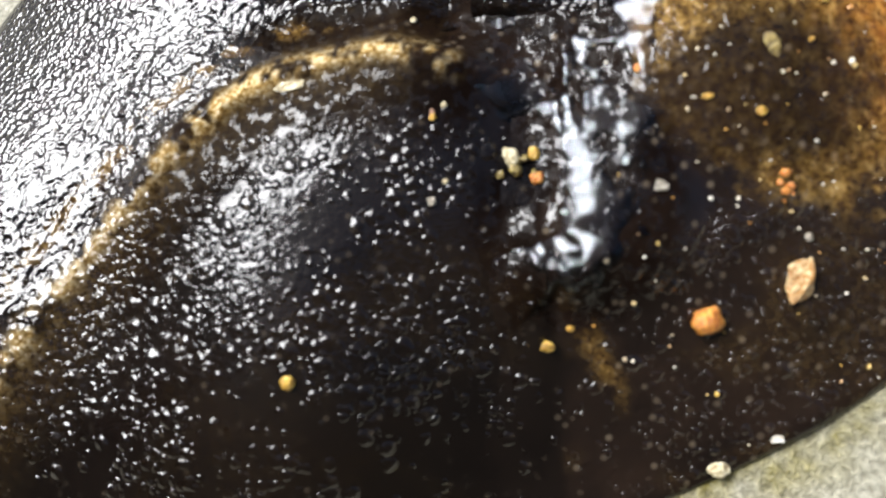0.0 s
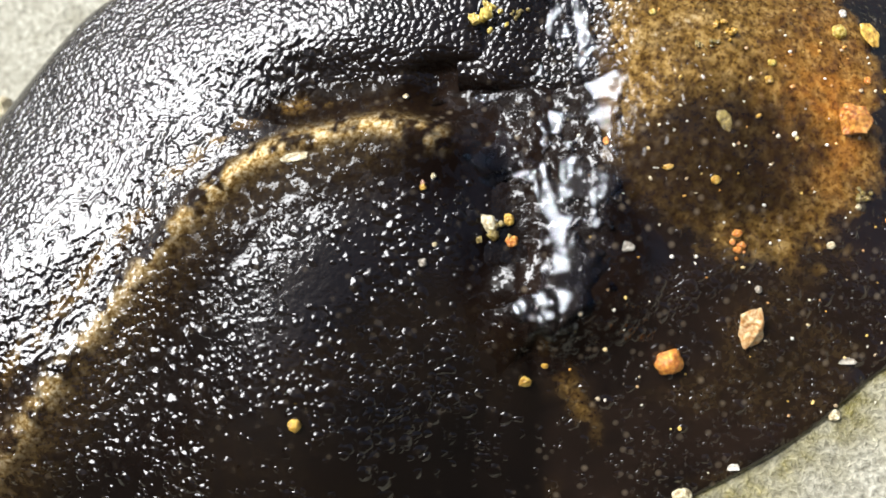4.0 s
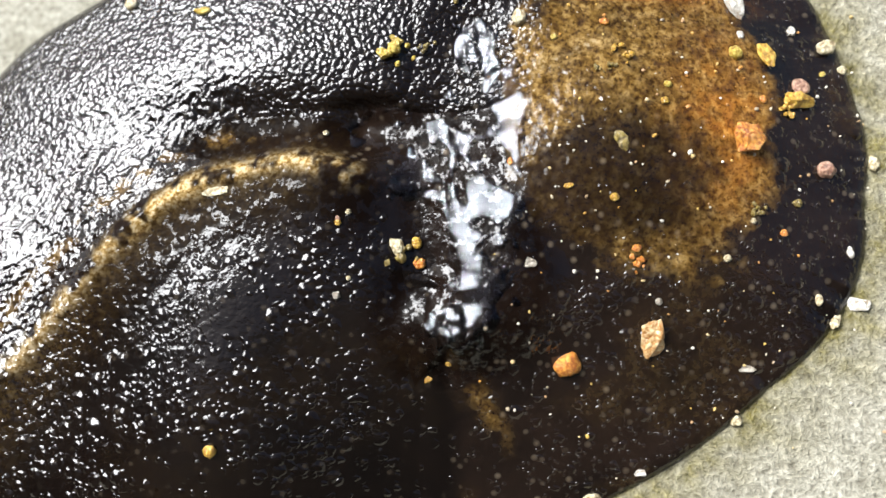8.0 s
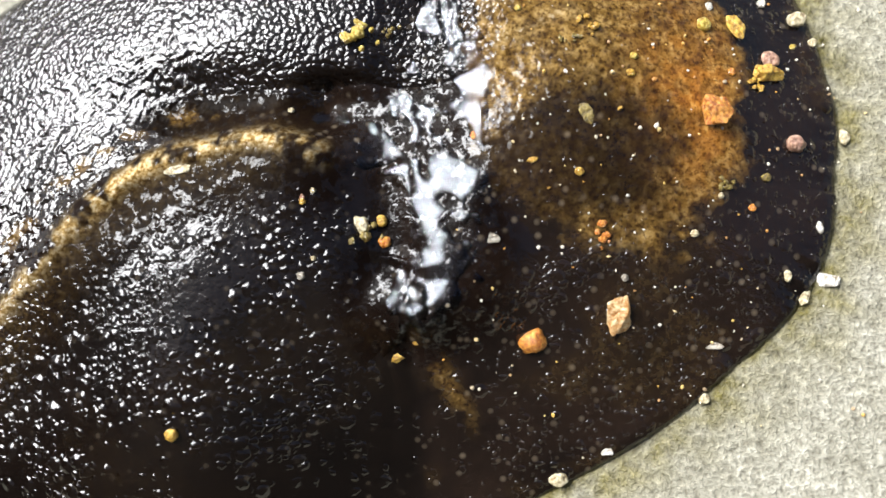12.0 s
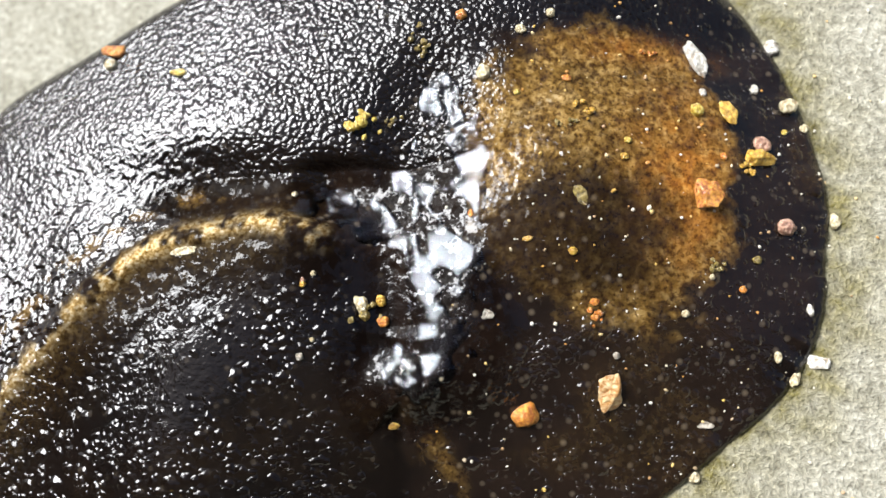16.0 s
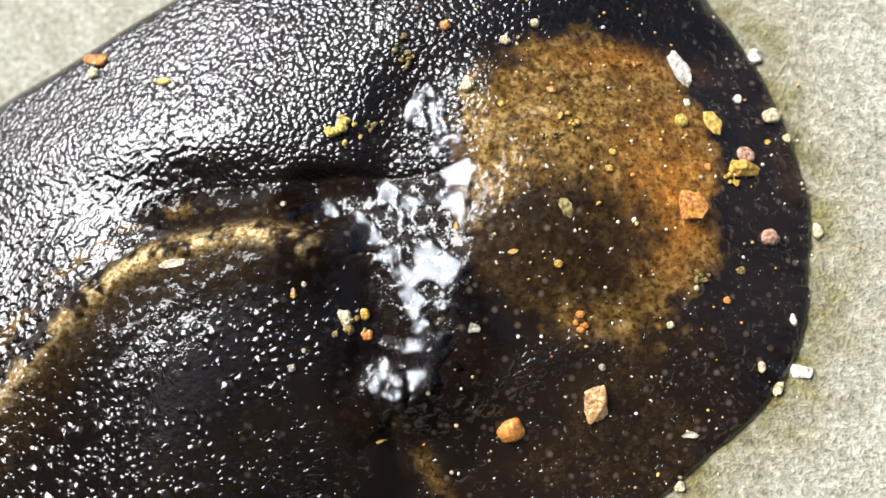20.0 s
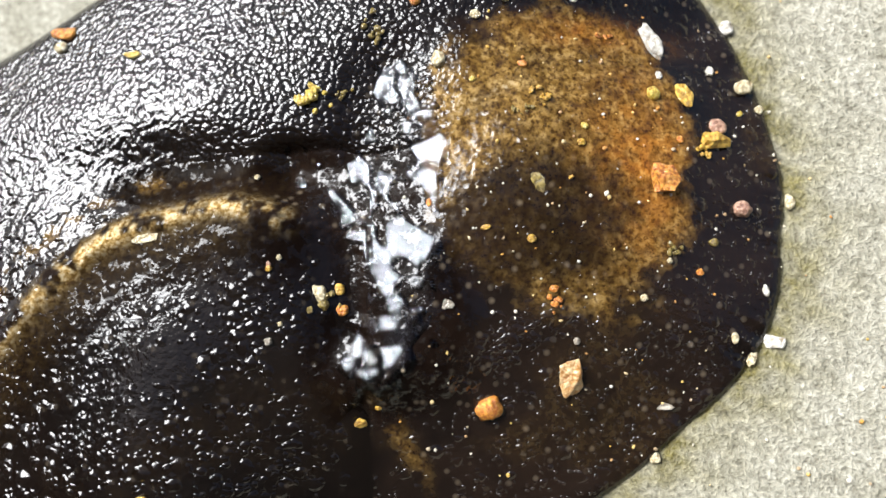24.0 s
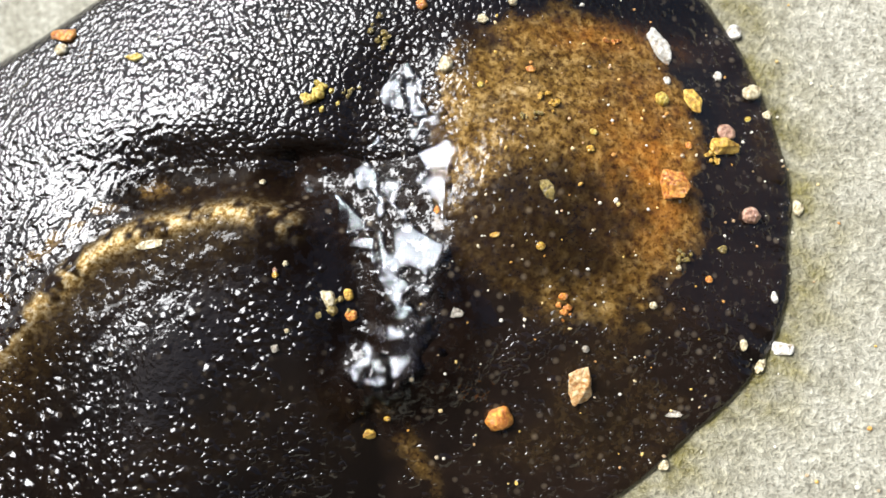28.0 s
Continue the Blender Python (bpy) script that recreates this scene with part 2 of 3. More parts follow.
def smooth_line(points, closed, steps=14):
    p = np.array(points, float)
    n, out = len(p), []
    for i in range(n if closed else n - 1):
        a, b, c, d = (p[(i + k) % n] if closed else p[min(max(i + k, 0), n - 1)] for k in (-1, 0, 1, 2))
        for s in np.arange(steps) / steps:
            out.append(0.5 * (2 * b + (c - a) * s + (2 * a - 5 * b + 4 * c - d) * s * s + (3 * b - a - 3 * c + d) * s ** 3))
    if not closed:
        out.append(p[-1])
    return np.array(out)


def line_field(x, y, line, closed):
    """Distance to a line, its signed side (left positive), the share of its length and the nearest place."""
    q = np.stack([np.ravel(x), np.ravel(y)], 1)
    a = line
    b = np.roll(line, -1, 0)
    if not closed:
        a, b = a[:-1], b[:-1]
    best = np.full(len(q), 1e9)
    side, share, near = np.zeros(len(q)), np.zeros(len(q)), np.zeros((len(q), 2))
    for k, (p0, p1) in enumerate(zip(a, b)):
        e = p1 - p0
        s = np.clip(((q - p0) @ e) / max(e @ e, 1e-12), 0, 1)
        c = p0 + s[:, None] * e
        w = q - c
        dist = np.hypot(w[:, 0], w[:, 1])
        m = dist < best
        best[m] = dist[m]
        side[m] = np.sign(e[0] * w[m, 1] - e[1] * w[m, 0])
        share[m] = (k + s[m]) / len(a)
        near[m] = c[m]
    shape = np.shape(x)
    return best.reshape(shape), (best * side).reshape(shape), share.reshape(shape), near.reshape(*shape, 2)


EDGE = smooth_line(OUTLINE, True, 8)
RIDGE = smooth_line([(-4.5, -2.75), (-4.15, -2.3), (-3.8, -1.88), (-3.55, -1.54), (-3.3, -1.21), (-3.08, -0.93), (-2.85, -0.66), (-2.62, -0.42), (-2.36, -0.19),
                     (-2.05, -0.01), (-1.70, 0.08), (-1.36, 0.13), (-1.10, 0.09), (-0.75, 0.0), (-0.4, -0.1)], False, 6)
GROOVE = smooth_line([(-2.6, 0.35), (-2.0, 0.42), (-1.46, 0.5), (-1.07, 0.54), (-0.76, 0.56), (-0.42, 0.54), (-0.09, 0.58), (0.13, 0.68)], False, 6)
CLEFT = smooth_line([(-0.42, -0.62), (-0.46, -0.85), (-0.46, -1.2), (-0.48, -1.7), (-0.55, -2.5)], False, 6)
FAINT = smooth_line([(0.12, 0.74), (0.35, 0.90), (0.60, 0.95)], False, 6)


FILM = smooth_line([(0.0, 1.25), (-0.04, 0.92), (-0.16, 0.55), (-0.24, 0.35), (-0.18, 0.05), (-0.14, -0.3), (-0.12, -0.65), (-0.34, -0.92)], False, 6)
SPREAD = smooth_line([(-0.92, 0.40), (-0.70, 0.36), (-0.45, 0.30), (-0.20, 0.20)], False, 6)
FOLD = smooth_line([(-0.28, -1.08), (0.02, -0.96), (0.38, -0.78), (0.70, -0.62), (0.92, -0.48)], False, 6)


def gauss(v, w):
    return np.exp(-(v / w) ** 2)


def ease(v, a, b):
    t = np.clip((v - a) / (b - a), 0, 1)
    return t * t * (3 - 2 * t)


TABLE = np.random.default_rng(11).random((256, 256))


def value_noise(x, y):
    xi, yi = np.floor(x).astype(int), np.floor(y).astype(int)
    fx, fy = x - xi, y - yi
    fx, fy = fx * fx * (3 - 2 * fx), fy * fy * (3 - 2 * fy)
    a, b = TABLE[xi & 255, yi & 255], TABLE[(xi + 1) & 255, yi & 255]
    c, d = TABLE[xi & 255, (yi + 1) & 255], TABLE[(xi + 1) & 255, (yi + 1) & 255]
    return (a + (b - a) * fx) * (1 - fy) + (c + (d - c) * fx) * fy


def fractal(x, y, size, octaves=3):
    out, amp, total = 0, 1.0, 0.0
    for k in range(octaves):
        out = out + amp * value_noise(x / size * 2 ** k + 37.3 * k, y / size * 2 ** k + 11.9 * k)
        total += amp
        amp *= 0.5
    return out / total


def domes(x, y, size, reach=1.25, share=1.0, uneven=0.5):
    """Round grains of skin, one to a cell: heights from 0 to 1."""
    u, v = x / size, y / size
    ui, vi = np.floor(u).astype(int), np.floor(v).astype(int)
    out = np.zeros_like(u)
    for du in (-1, 0, 1):
        for dv in (-1, 0, 1):
            cu, cv = ui + du, vi + dv
            jx, jy = TABLE[cu & 255, (cv + 71) & 255], TABLE[(cu + 53) & 255, cv & 255]
            tall = TABLE[(cu + 19) & 255, (cv + 101) & 255]
            there = (TABLE[(cu + 131) & 255, (cv + 7) & 255] < share) * (1 - uneven * tall)
            dist2 = (u - cu - jx) ** 2 + (v - cv - jy) ** 2
            out = np.maximum(out, there * np.clip(1 - dist2 * reach * reach * 1.6, 0, 1))
    return out


def fields(x, y):
    """Distances of places from the outline and from the folds of the body."""
    k = {}
    d, signed, k["share"], k["near"] = line_field(x, y, EDGE, True)
    k["inside"] = signed < 0
    k["d"] = np.where(signed < 0, d, 0)
    k["rd"], k["rs"], k["rshare"], _ = line_field(x, y, RIDGE, False)
    k["gd"], k["gs"], k["gshare"], _ = line_field(x, y, GROOVE, False)
    k["cd"], _, k["cshare"], _ = line_field(x, y, CLEFT, False)
    k["fd"], _, _, _ = line_field(x, y, FAINT, False)
    ld, ls, _, _ = line_field(x, y, FILM, False)
    k["ld"] = np.minimum(np.where(ls > 0, 1.45 * ld, ld), line_field(x, y, SPREAD, False)[0] + 0.30)
    k["bd"], k["bs"], k["bshare"], _ = line_field(x, y, FOLD, False)
    return k


def seam(y):
    """Where the hind body meets the mantle."""
    return -0.46 + 0.05 * np.sin(y * 3.1 + 0.6) + 0.025 * np.sin(y * 7.7)


def saddle_height(x, y):
    """The nearly level saddle between hind body and mantle."""
    u, v = x + 0.18, y
    return 0.690 + 0.105 * u - 0.057 * v + 0.050 * u ** 2 + 0.007 * u * v + 0.050 * v ** 2 - 0.004 * v ** 3 + 0.000 * u ** 2 * v + 0.004 * u * v ** 2


def body_height(x, y, k=None):
    """The body's large form."""
    k = k or fields(x, y)
    d, share, rd, rs, gd = k["d"], k["share"], k["rd"], k["rs"], k["gd"]
    north = ease(0.85 * y - 0.5 * x, 0.3, 1.5)
    wide = 0.95 + 0.65 * ease(x, -1.7, 0.1)
    edge = 0.10 + 0.34 * north
    h = (0.055 + 0.55 * north) * np.sqrt(1 - (1 - np.clip(d / edge, 0, 1)) ** 2) + (0.92 - 0.60 * north) * (1 - np.exp(-(d / wide) ** 1.3))
    h += 0.12 * gauss(np.hypot((x - 0.80) / 0.75, (y - 0.70) / 0.75), 0.9)
    fade = ease(k["rshare"], 0.0, 0.1) * ease(x, -0.4, -1.9)
    h += fade * 0.014 * gauss(rd, 0.08) + fade * (0.085 + 0.065 * ease(x, -3.2, -2.4)) * np.exp(-np.maximum(-rs, 0) / 0.55) * ease(rs, 1.5, -0.05)
    h += 0.07 * np.clip(rs, 0, 0.9) * np.exp(-np.maximum(rs - 0.5, 0) / 0.5) * ease(x, -1.6, -2.3)
    h -= ease(k["rshare"], 0.0, 0.1) * ease(x, -0.5, -1.5) * 0.05 * np.clip(-rs, 0, 1.5)
    saddle = gauss(np.hypot((x + 0.10) / 0.55, (y - 0.10) / 0.6), 1.0)
    h += saddle * (0.14 * (x + 0.10) - 0.24 * (y - 0.10))
    h -= 0.25 * (y + 0.70) * gauss(np.hypot((x + 0.18) / 0.32, (y + 0.70) / 0.36), 1.0)
    h -= 0.13 * (x + 0.2) * gauss(np.hypot((x + 0.25) / 0.42, (y + 0.82) / 0.36), 1.0)
    terrace = gauss(np.hypot((x + 2.7) / 0.9, (y - 0.45) / 0.6), 1.0)
    h += terrace * (0.10 * (y - 0.45) - 0.16 * (x + 2.7))
    h -= 0.11 * (y + 0.1) * gauss(np.hypot((x + 3.2) / 0.8, (y + 0.1) / 0.7), 1.0)
    h -= 0.25 * (x + 3.7) * gauss(np.hypot((x + 3.7) / 0.8, (y + 0.8) / 1.2), 1.0)
    h -= 0.14 * gauss(np.hypot((x + 1.55) / 0.80, (y - 0.40) / 0.24), 1.0)
    h += 0.08 * np.clip(y - 0.5, 0, 1.6) * ease(y, 0.4, 0.9) * ease(x, 1.5, -0.5) * ease(d, 0.05, 0.4)
    h += 0.17 * np.clip(-rs - 0.45, 0, 1.6) * ease(x, -0.9, -2.3) * ease(k["rshare"], 0.0, 0.1)
    run = ease(k["cshare"], 0.0, 0.15) * ease(d, 0.05, 0.6) * (1 - 0.75 * ease(k["cshare"], 0.2, 0.6))
    h -= (0.04 * gauss(k["cd"], 0.06) + 0.07 * gauss(k["cd"], 0.22)) * run
    h += 0.014 * gauss(k["bd"], 0.13) * ease(k["bshare"], 0.0, 0.2) * ease(k["bshare"], 1.0, 0.8)
    level = saddle_height(x, y) + 0.072 + 0.06 * np.minimum(y + 0.2, 0) + 0.035 * ease(y, 0.5, 0.9)
    broad = gauss(y - 0.30, 0.42)
    near = ease(k["ld"], 0.46 + 0.24 * broad + 0.34 * ease(y, -0.2, -0.6) * ease(x, -0.2, 0.1) + 0.2 * ease(y, 0.6, 0.9), 0.12 + 0.18 * broad) * ease(y, 1.5, 1.05) * ease(y, -1.45, -0.90)
    lift = level - h
    h = h + np.where(lift > 0, 0.20 * np.tanh(lift / 0.20), lift) * near
    crease = ease(k["gshare"], 0.25, 0.5) * (1 - ease(k["gshare"], 0.8, 1.0))
    h -= (0.026 * gauss(gd, 0.030) + 0.015 * gauss(gd - 0.05, 0.13) * (k["gs"] < 0)) * crease * (1 - 0.6 * near)
    h -= 0.025 * gauss(np.hypot((x + 0.47) / 0.20, (y + 0.72) / 0.2), 1.0)
    h -= 0.09 * gauss(x + 0.60, 0.30) * gauss(y + 0.1, 0.75) * (1 - near) * ease(y, 0.50, 0.10)
    h += ease(d, 0.0, 0.5) * 0.030 * (fractal(x, y, 0.7, 2) - 0.5)
    h += 0.05 * gauss(d - 0.05, 0.12) * (fractal(share * 160, share * 0 + 3, 1.6, 2) - 0.5)
    return np.maximum(h, 0)


def skin_relief(x, y, k):
    """Grains, wrinkles and papillae, in centimetres, and the masks of the pigments."""
    d, rd, rs, gs = k["d"], k["rd"], k["rs"], k["gs"]
    wob = fractal(x, y, 0.35, 3) - 0.5
    rag = fractal(x + 9, y, 0.10, 3) - 0.5
    dome_r = np.hypot((x - 0.86) / 0.90, (y - 0.52) / 1.02) + 0.25 * wob + 0.25 * rag
    dome = ease(dome_r, 1.06, 0.90)
    upper = np.where(x < -1.0, ease(rs, 0.05, 0.35), ease(gs, -0.05, 0.05)) * ease(x, 0.35, 0.05)
    upper = np.maximum(upper, ease(y, 1.36, 1.52) * ease(x, 1.9, 1.0))
    sheen = ease(rs, 0.02, 0.12) * ease(rs, 1.0, 0.65) * ease(x, -1.55, -1.9)
    line = seam(y)
    lobe = ease(rs, 0.05, -0.10) * ease(x, line + 0.06, line - 0.05) * (y < 0.35)
    middle = gauss(x + 0.10, 0.45) * gauss(y - 0.1, 0.95) * (1 - upper)
    warp = 0.16 * (fractal(x, y, 0.22, 2) - 0.5)
    lines = fractal(x * 0.45 + y * 0.30 + warp * 2, y * 1.0 - x * 0.45 + warp * 4, 0.044, 2)
    grains = domes(x, y, 0.033, 1.0, 0.97, 0.35)
    papillae = domes(x + 0.4 * warp, y, 0.040, 1.3, 0.6, 0.8)
    fine = domes(x + 3.1, y + 1.7, 0.042, 1.3, 0.5, 0.8)
    glitter = ease(fractal(x, y, 0.45, 3), 0.32, 0.50) * ease(y + 0.3 * (x + 1.5), 0.15, -0.25) * ease(x, -0.60, -0.95) * ease(rs, -0.10, -0.40)
    z = 0.0040 * grains * upper * (1 - sheen) + (0.0015 * grains - 0.013 * gauss(lines - 0.5, 0.055)) * sheen
    z += lobe * 0.003 * papillae * (0.10 + 0.90 * glitter)
    rest = (1 - upper) * (1 - lobe)
    z += rest * (0.002 + 0.002 * ease(d, 1.0, 0.5)) * fine * (1 - 0.3 * dome) + middle * 0.007 * domes(x - 2.0 + 0.3 * warp, y, 0.065, 1.15, 0.6, 0.9)
    z += 0.003 * dome * domes(x + 1.3, y + 0.7, 0.038, 1.1, 0.85, 0.7)
    z += 0.015 * gauss(rd, 0.10) * domes(x, y + 4.0, 0.055, 1.15, 0.85, 0.7)
    z *= ease(d, 0.0, 0.12)
    south = ease(np.hypot((x - 0.70) / 0.78, (y - 0.03) / 0.55) + 0.4 * wob + 0.25 * rag, 1.15, 0.55)
    brown = dome * (1 - 0.88 * south) * (0.65 + 0.35 * ease(fractal(x, y, 0.16, 3), 0.35, 0.55))
    arm = gauss(y + 0.44 + 0.1 * (x - 1.0), 0.12 + 0.06 * wob) * ease(x, 0.55, 0.75) * ease(x, 1.55, 1.3)
    brown = np.maximum(brown, arm * ease(rag, -0.2, 0.1))
    brown = np.maximum(brown, 0.14 * ease(rs, 0.02, -0.05) * gauss(np.minimum(rs, 0), 0.30) * ease(x, -1.0, -1.5))
    brown = np.maximum(brown, 0.55 * gauss(rd - 0.30, 0.06) * (rs > 0) * ease(x, -1.5, -1.8) * ease(rag, -0.05, 0.1))
    streak = gauss(np.hypot((x + 0.22 + 0.5 * (y + 1.4)) / 0.07, (y + 1.40) / 0.22), 1.0)
    brown = np.maximum(brown, 0.6 * streak * ease(rag, -0.15, 0.1))
    brown = np.maximum(brown, 0.07 * ease(fractal(x + 3, y + 8, 0.6, 3), 0.52, 0.66) * (1 - upper) * (1 - 0.8 * lobe))
    orange = 0.9 * gauss(np.hypot((x - 1.42) / 0.32, (y - 0.45) / 0.55), 1.0) * dome * (1 - 0.8 * south) + 0.7 * gauss(np.hypot((x - 1.1) / 0.4, (y - 1.38) / 0.1), 1.0)
    orange = orange * (0.5 + 0.5 * ease(rag, -0.1, 0.1))
    yellow = gauss(rd + 0.08 * wob + 0.05 * rag, 0.068) * ease(k["rshare"], 0.05, 0.2) * ease(1.4 * rag + 0.6 * wob, -0.26, 0.06)
    yellow = np.maximum(yellow, 0.45 * gauss(k["fd"] + 0.1 * rag, 0.05) * ease(rag, -0.15, 0.1))
    yellow *= ease(x, -0.85, -1.1) * (1 - 0.45 * ease(x, -2.2, -2.9)) + (x > 0)
    facet = 0.12 * upper + (1 - upper) * 0.08 + 0.10 * gauss(k["ld"], 0.34) * (1 - upper)
    pebble = upper * (1 - 0.85 * sheen) * (0.75 + 0.25 * ease(x, -1.9, -1.2)) + 0.25 * dome * (1 - south) + 0.12 * sheen
    flank = gauss(np.minimum(rs + 0.05, 0), 0.40) * (rs < 0.02) * ease(x, -2.5, -3.0)
    pebble = np.maximum(pebble, 0.9 * flank)
    rim = ease(d, 1.0, 0.35) * (1 - upper) * ease(x, -0.2, 0.3)
    bead = 0.62 * lobe * (0.12 + 0.88 * glitter) * ease(fractal(x + 4, y + 2, 0.16, 2), 0.10, 0.45)
    bead = np.maximum(bead, (1 - upper) * (1 - lobe) * (0.08 + 0.8 * gauss(k["bd"], 0.12) + 0.25 * gauss(k["ld"], 0.30)))
    bead = np.maximum(bead, 0.35 * gauss(np.hypot((x - 0.50) / 0.22, (y - 0.18) / 0.42), 1.0) * ease(rag, -0.1, 0.12))
    dull = np.maximum(0.98 * ease(k["ld"], 0.66, 0.42) * (1 - 0.7 * upper), 0.75 * dome)
    matt = gauss(np.hypot((x + 1.55) / 0.72, (y - 0.30) / 0.20), 1.0)
    bare = np.maximum(gauss(np.minimum(rs + 0.05, 0), 0.30) * (rs < 0.03), gauss(rd, 0.10)) * ease(x, -2.95, -2.5) * ease(x, -0.7, -1.0)
    dull = np.maximum(dull, 2.2 * np.maximum(ease(matt, 0.25, 0.65), bare))
    brown = np.maximum(brown, 0.03 * matt)
    spark = (1 - upper) * (1 - lobe) * (0.16 + 0.30 * rim + 0.5 * gauss(k["bd"], 0.12)) * (1 - 0.5 * dome)
    return z, dict(brown=np.clip(brown, 0, 1), orange=np.clip(orange, 0, 1), yellow=np.clip(yellow, 0, 1), facet=facet + 0.1 * sheen, pebble=np.clip(pebble, 0, 1.2), bead=np.clip(bead, 0, 1), spark=np.clip(spark, 0, 1), dull=dull, black=0.7 * np.maximum(lobe, upper))


def mesh_object(name, verts, faces, mat, parent=None, smooth=True):
    me = bpy.data.meshes.new(name)
    me.from_pydata(np.asarray(verts).tolist(), [], np.asarray(faces).tolist() if len(faces) else [])
    me.materials.append(mat)
    if smooth:
        me.polygons.foreach_set("use_smooth", [True] * len(me.polygons))
    me.update()
    ob = new(name, me)
    ob.parent = parent
    return ob


def give(ob, name, values):
    ob.data.attributes.new(name, "FLOAT", "POINT").data.foreach_set("value", np.ascontiguousarray(values, np.float32))


def sheet(x, y, z, keep=None):
    """Vertices and faces of a grid of heights; keep says which of the points stay."""
    rows, cols = x.shape
    idx = np.arange(rows * cols).reshape(rows, cols)
    f = np.stack([idx[:-1, :-1], idx[:-1, 1:], idx[1:, 1:], idx[1:, :-1]], -1).reshape(-1, 4)
    v = np.stack([x, y, z], -1).reshape(-1, 3)
    if keep is not None:
        k = keep.ravel()
        f = f[k[f].any(1)]
        used = np.unique(f)
        back = np.full(rows * cols, -1)
        back[used] = np.arange(len(used))
        v, f = v[used], back[f]
    return v, f


# ---- ground ----
def build_ground():
    near_x = np.concatenate([np.arange(-8, 0.5, 0.1), np.arange(0.5, 4, 0.04), np.arange(4, 6.01, 0.1)])
    near_y = np.concatenate([np.arange(-6, -2.6, 0.1), np.arange(-2.6, 2.4, 0.04), np.arange(2.4, 6.01, 0.1)])
    far = 10 ** np.linspace(1.2, 4, 16)
    gx = np.concatenate([-far[::-1], near_x, far])
    gy = np.concatenate([-far[::-1], near_y, far])
    x, y = np.meshgrid(gx, gy)
    z = 0.022 * (fractal(x, y, 0.16, 3) - 0.5) * (np.abs(x) < 9) - 0.006
    v, f = sheet(x, y, z)
    ob = mesh_object("ground", v * CM, f, CONCRETE)
    d, signed, share, _ = line_field(v[:, 0], v[:, 1], EDGE, True)
    reach = 0.12 + 0.50 * fractal(share * 40, share * 0 + 9.0, 1.0, 3) * ease(v[:, 0], -1.0, 0.5)
    give(ob, "slime", np.where(signed < 0, 1.0, np.exp(-(d / reach) ** 2)))
    return tagged(ob, "pale grey rough concrete slab with fine grit", "ground", kind="structure")


build_ground()


def build_sky_block(name, size, at, label):
    me = bpy.data.meshes.new(name)
    bm = bmesh.new()
    bmesh.ops.create_cube(bm, size=1)
    bmesh.ops.scale(bm, vec=size, verts=bm.verts)
    bmesh.ops.bevel(bm, geom=bm.edges[:], offset=0.01, segments=2, affect="EDGES")
    bm.to_mesh(me)
    bm.free()
    me.materials.append(SKY_BLOCK)
    ob = new(name, me)
    ob.location = at
    return tagged(ob, label, "wall", kind="structure")


# added out of view: block the south and west sky, darken skin reflections
build_sky_block("sky_block_south", (2.6, 0.12, 2.3), (-0.01, -0.60, 1.14), "dark weathered house wall of rough render")
build_sky_block("sky_block_west", (0.12, 0.70, 2.3), (-1.25, -0.186, 1.14), "dark weathered house wall of rough render")


# ---- slug ----
def skin_piece(name, x0, x1, lower, slug):
    """One piece of the body between two values of x; past the seam it dips under its neighbour."""
    step = 0.0135
    x, y = np.meshgrid(np.arange(x0, x1, step), np.arange(-3.5, 3.0, step))
    x = x + 0.25 * step * np.sin(y * 517.0)
    k = fields(x, y)
    inside, near = k["inside"], k["near"]
    relief, masks = skin_relief(x, y, k)
    z = np.where(inside, body_height(x, y, k) + relief - lower(x, seam(y)), -0.12)
    x2, y2 = np.where(inside, x, near[..., 0]), np.where(inside, y, near[..., 1])
    v, f = sheet(x2, y2, z, inside)
    keep = kept_points(inside)
    ob = mesh_object(name, v * CM, f, SKIN, slug)
    for key, val in masks.items():
        give(ob, key, val.ravel()[keep])
    return ob


def kept_points(inside):
    """The points of a grid that its kept faces use, in order."""
    cell = inside[:-1, :-1] | inside[1:, :-1] | inside[:-1, 1:] | inside[1:, 1:]
    use = np.zeros(inside.shape, bool)
    use[:-1, :-1] |= cell
    use[1:, :-1] |= cell
    use[:-1, 1:] |= cell
    use[1:, 1:] |= cell
    return np.flatnonzero(use.ravel())


def build_film(slug):
    """A smooth film of mucus that lies in the saddle and fills the low places of the skin."""
    step = 0.014
    x, y = np.meshgrid(np.arange(-1.3, 0.6, step), np.arange(-1.3, 1.45, step))
    k = fields(x, y)
    broad = gauss(y - 0.30, 0.42)
    ragged = 0.50 * (fractal(x + 5, y, 0.26, 3) - 0.5)
    u, v = 0.8 * x + 0.6 * y, 0.8 * y - 0.6 * x
    torn = ease(fractal(u * 1.5 + 7, v * 0.9, 0.22, 4) + 0.10 * (fractal(x, y, 0.05, 2) - 0.5), 0.35, 0.40)
    mask = ease(k["ld"] + ragged, 0.40 + 0.28 * broad, 0.16 + 0.16 * broad) * ease(y, 1.35, 1.15) * torn
    body = body_height(x, y, k)
    waves = 0.020 * (fractal(u * 0.8, v * 1.3, 0.30, 2) - 0.5) + 0.004 * (fractal(x + 2, y, 0.09, 2) - 0.5)
    rifts = 0.012 * gauss(fractal(x * 1.3 + 3, y * 0.9 + 1, 0.30, 3) - 0.50, 0.040)
    z = body + 0.015 - 0.05 * (1 - mask) + waves - rifts
    verts, faces = sheet(x, y, z, mask > 0.02)
    ob = mesh_object("mucus_film", verts * CM, faces, MUCUS, slug)
    return tagged(ob, "smooth shiny film of mucus")


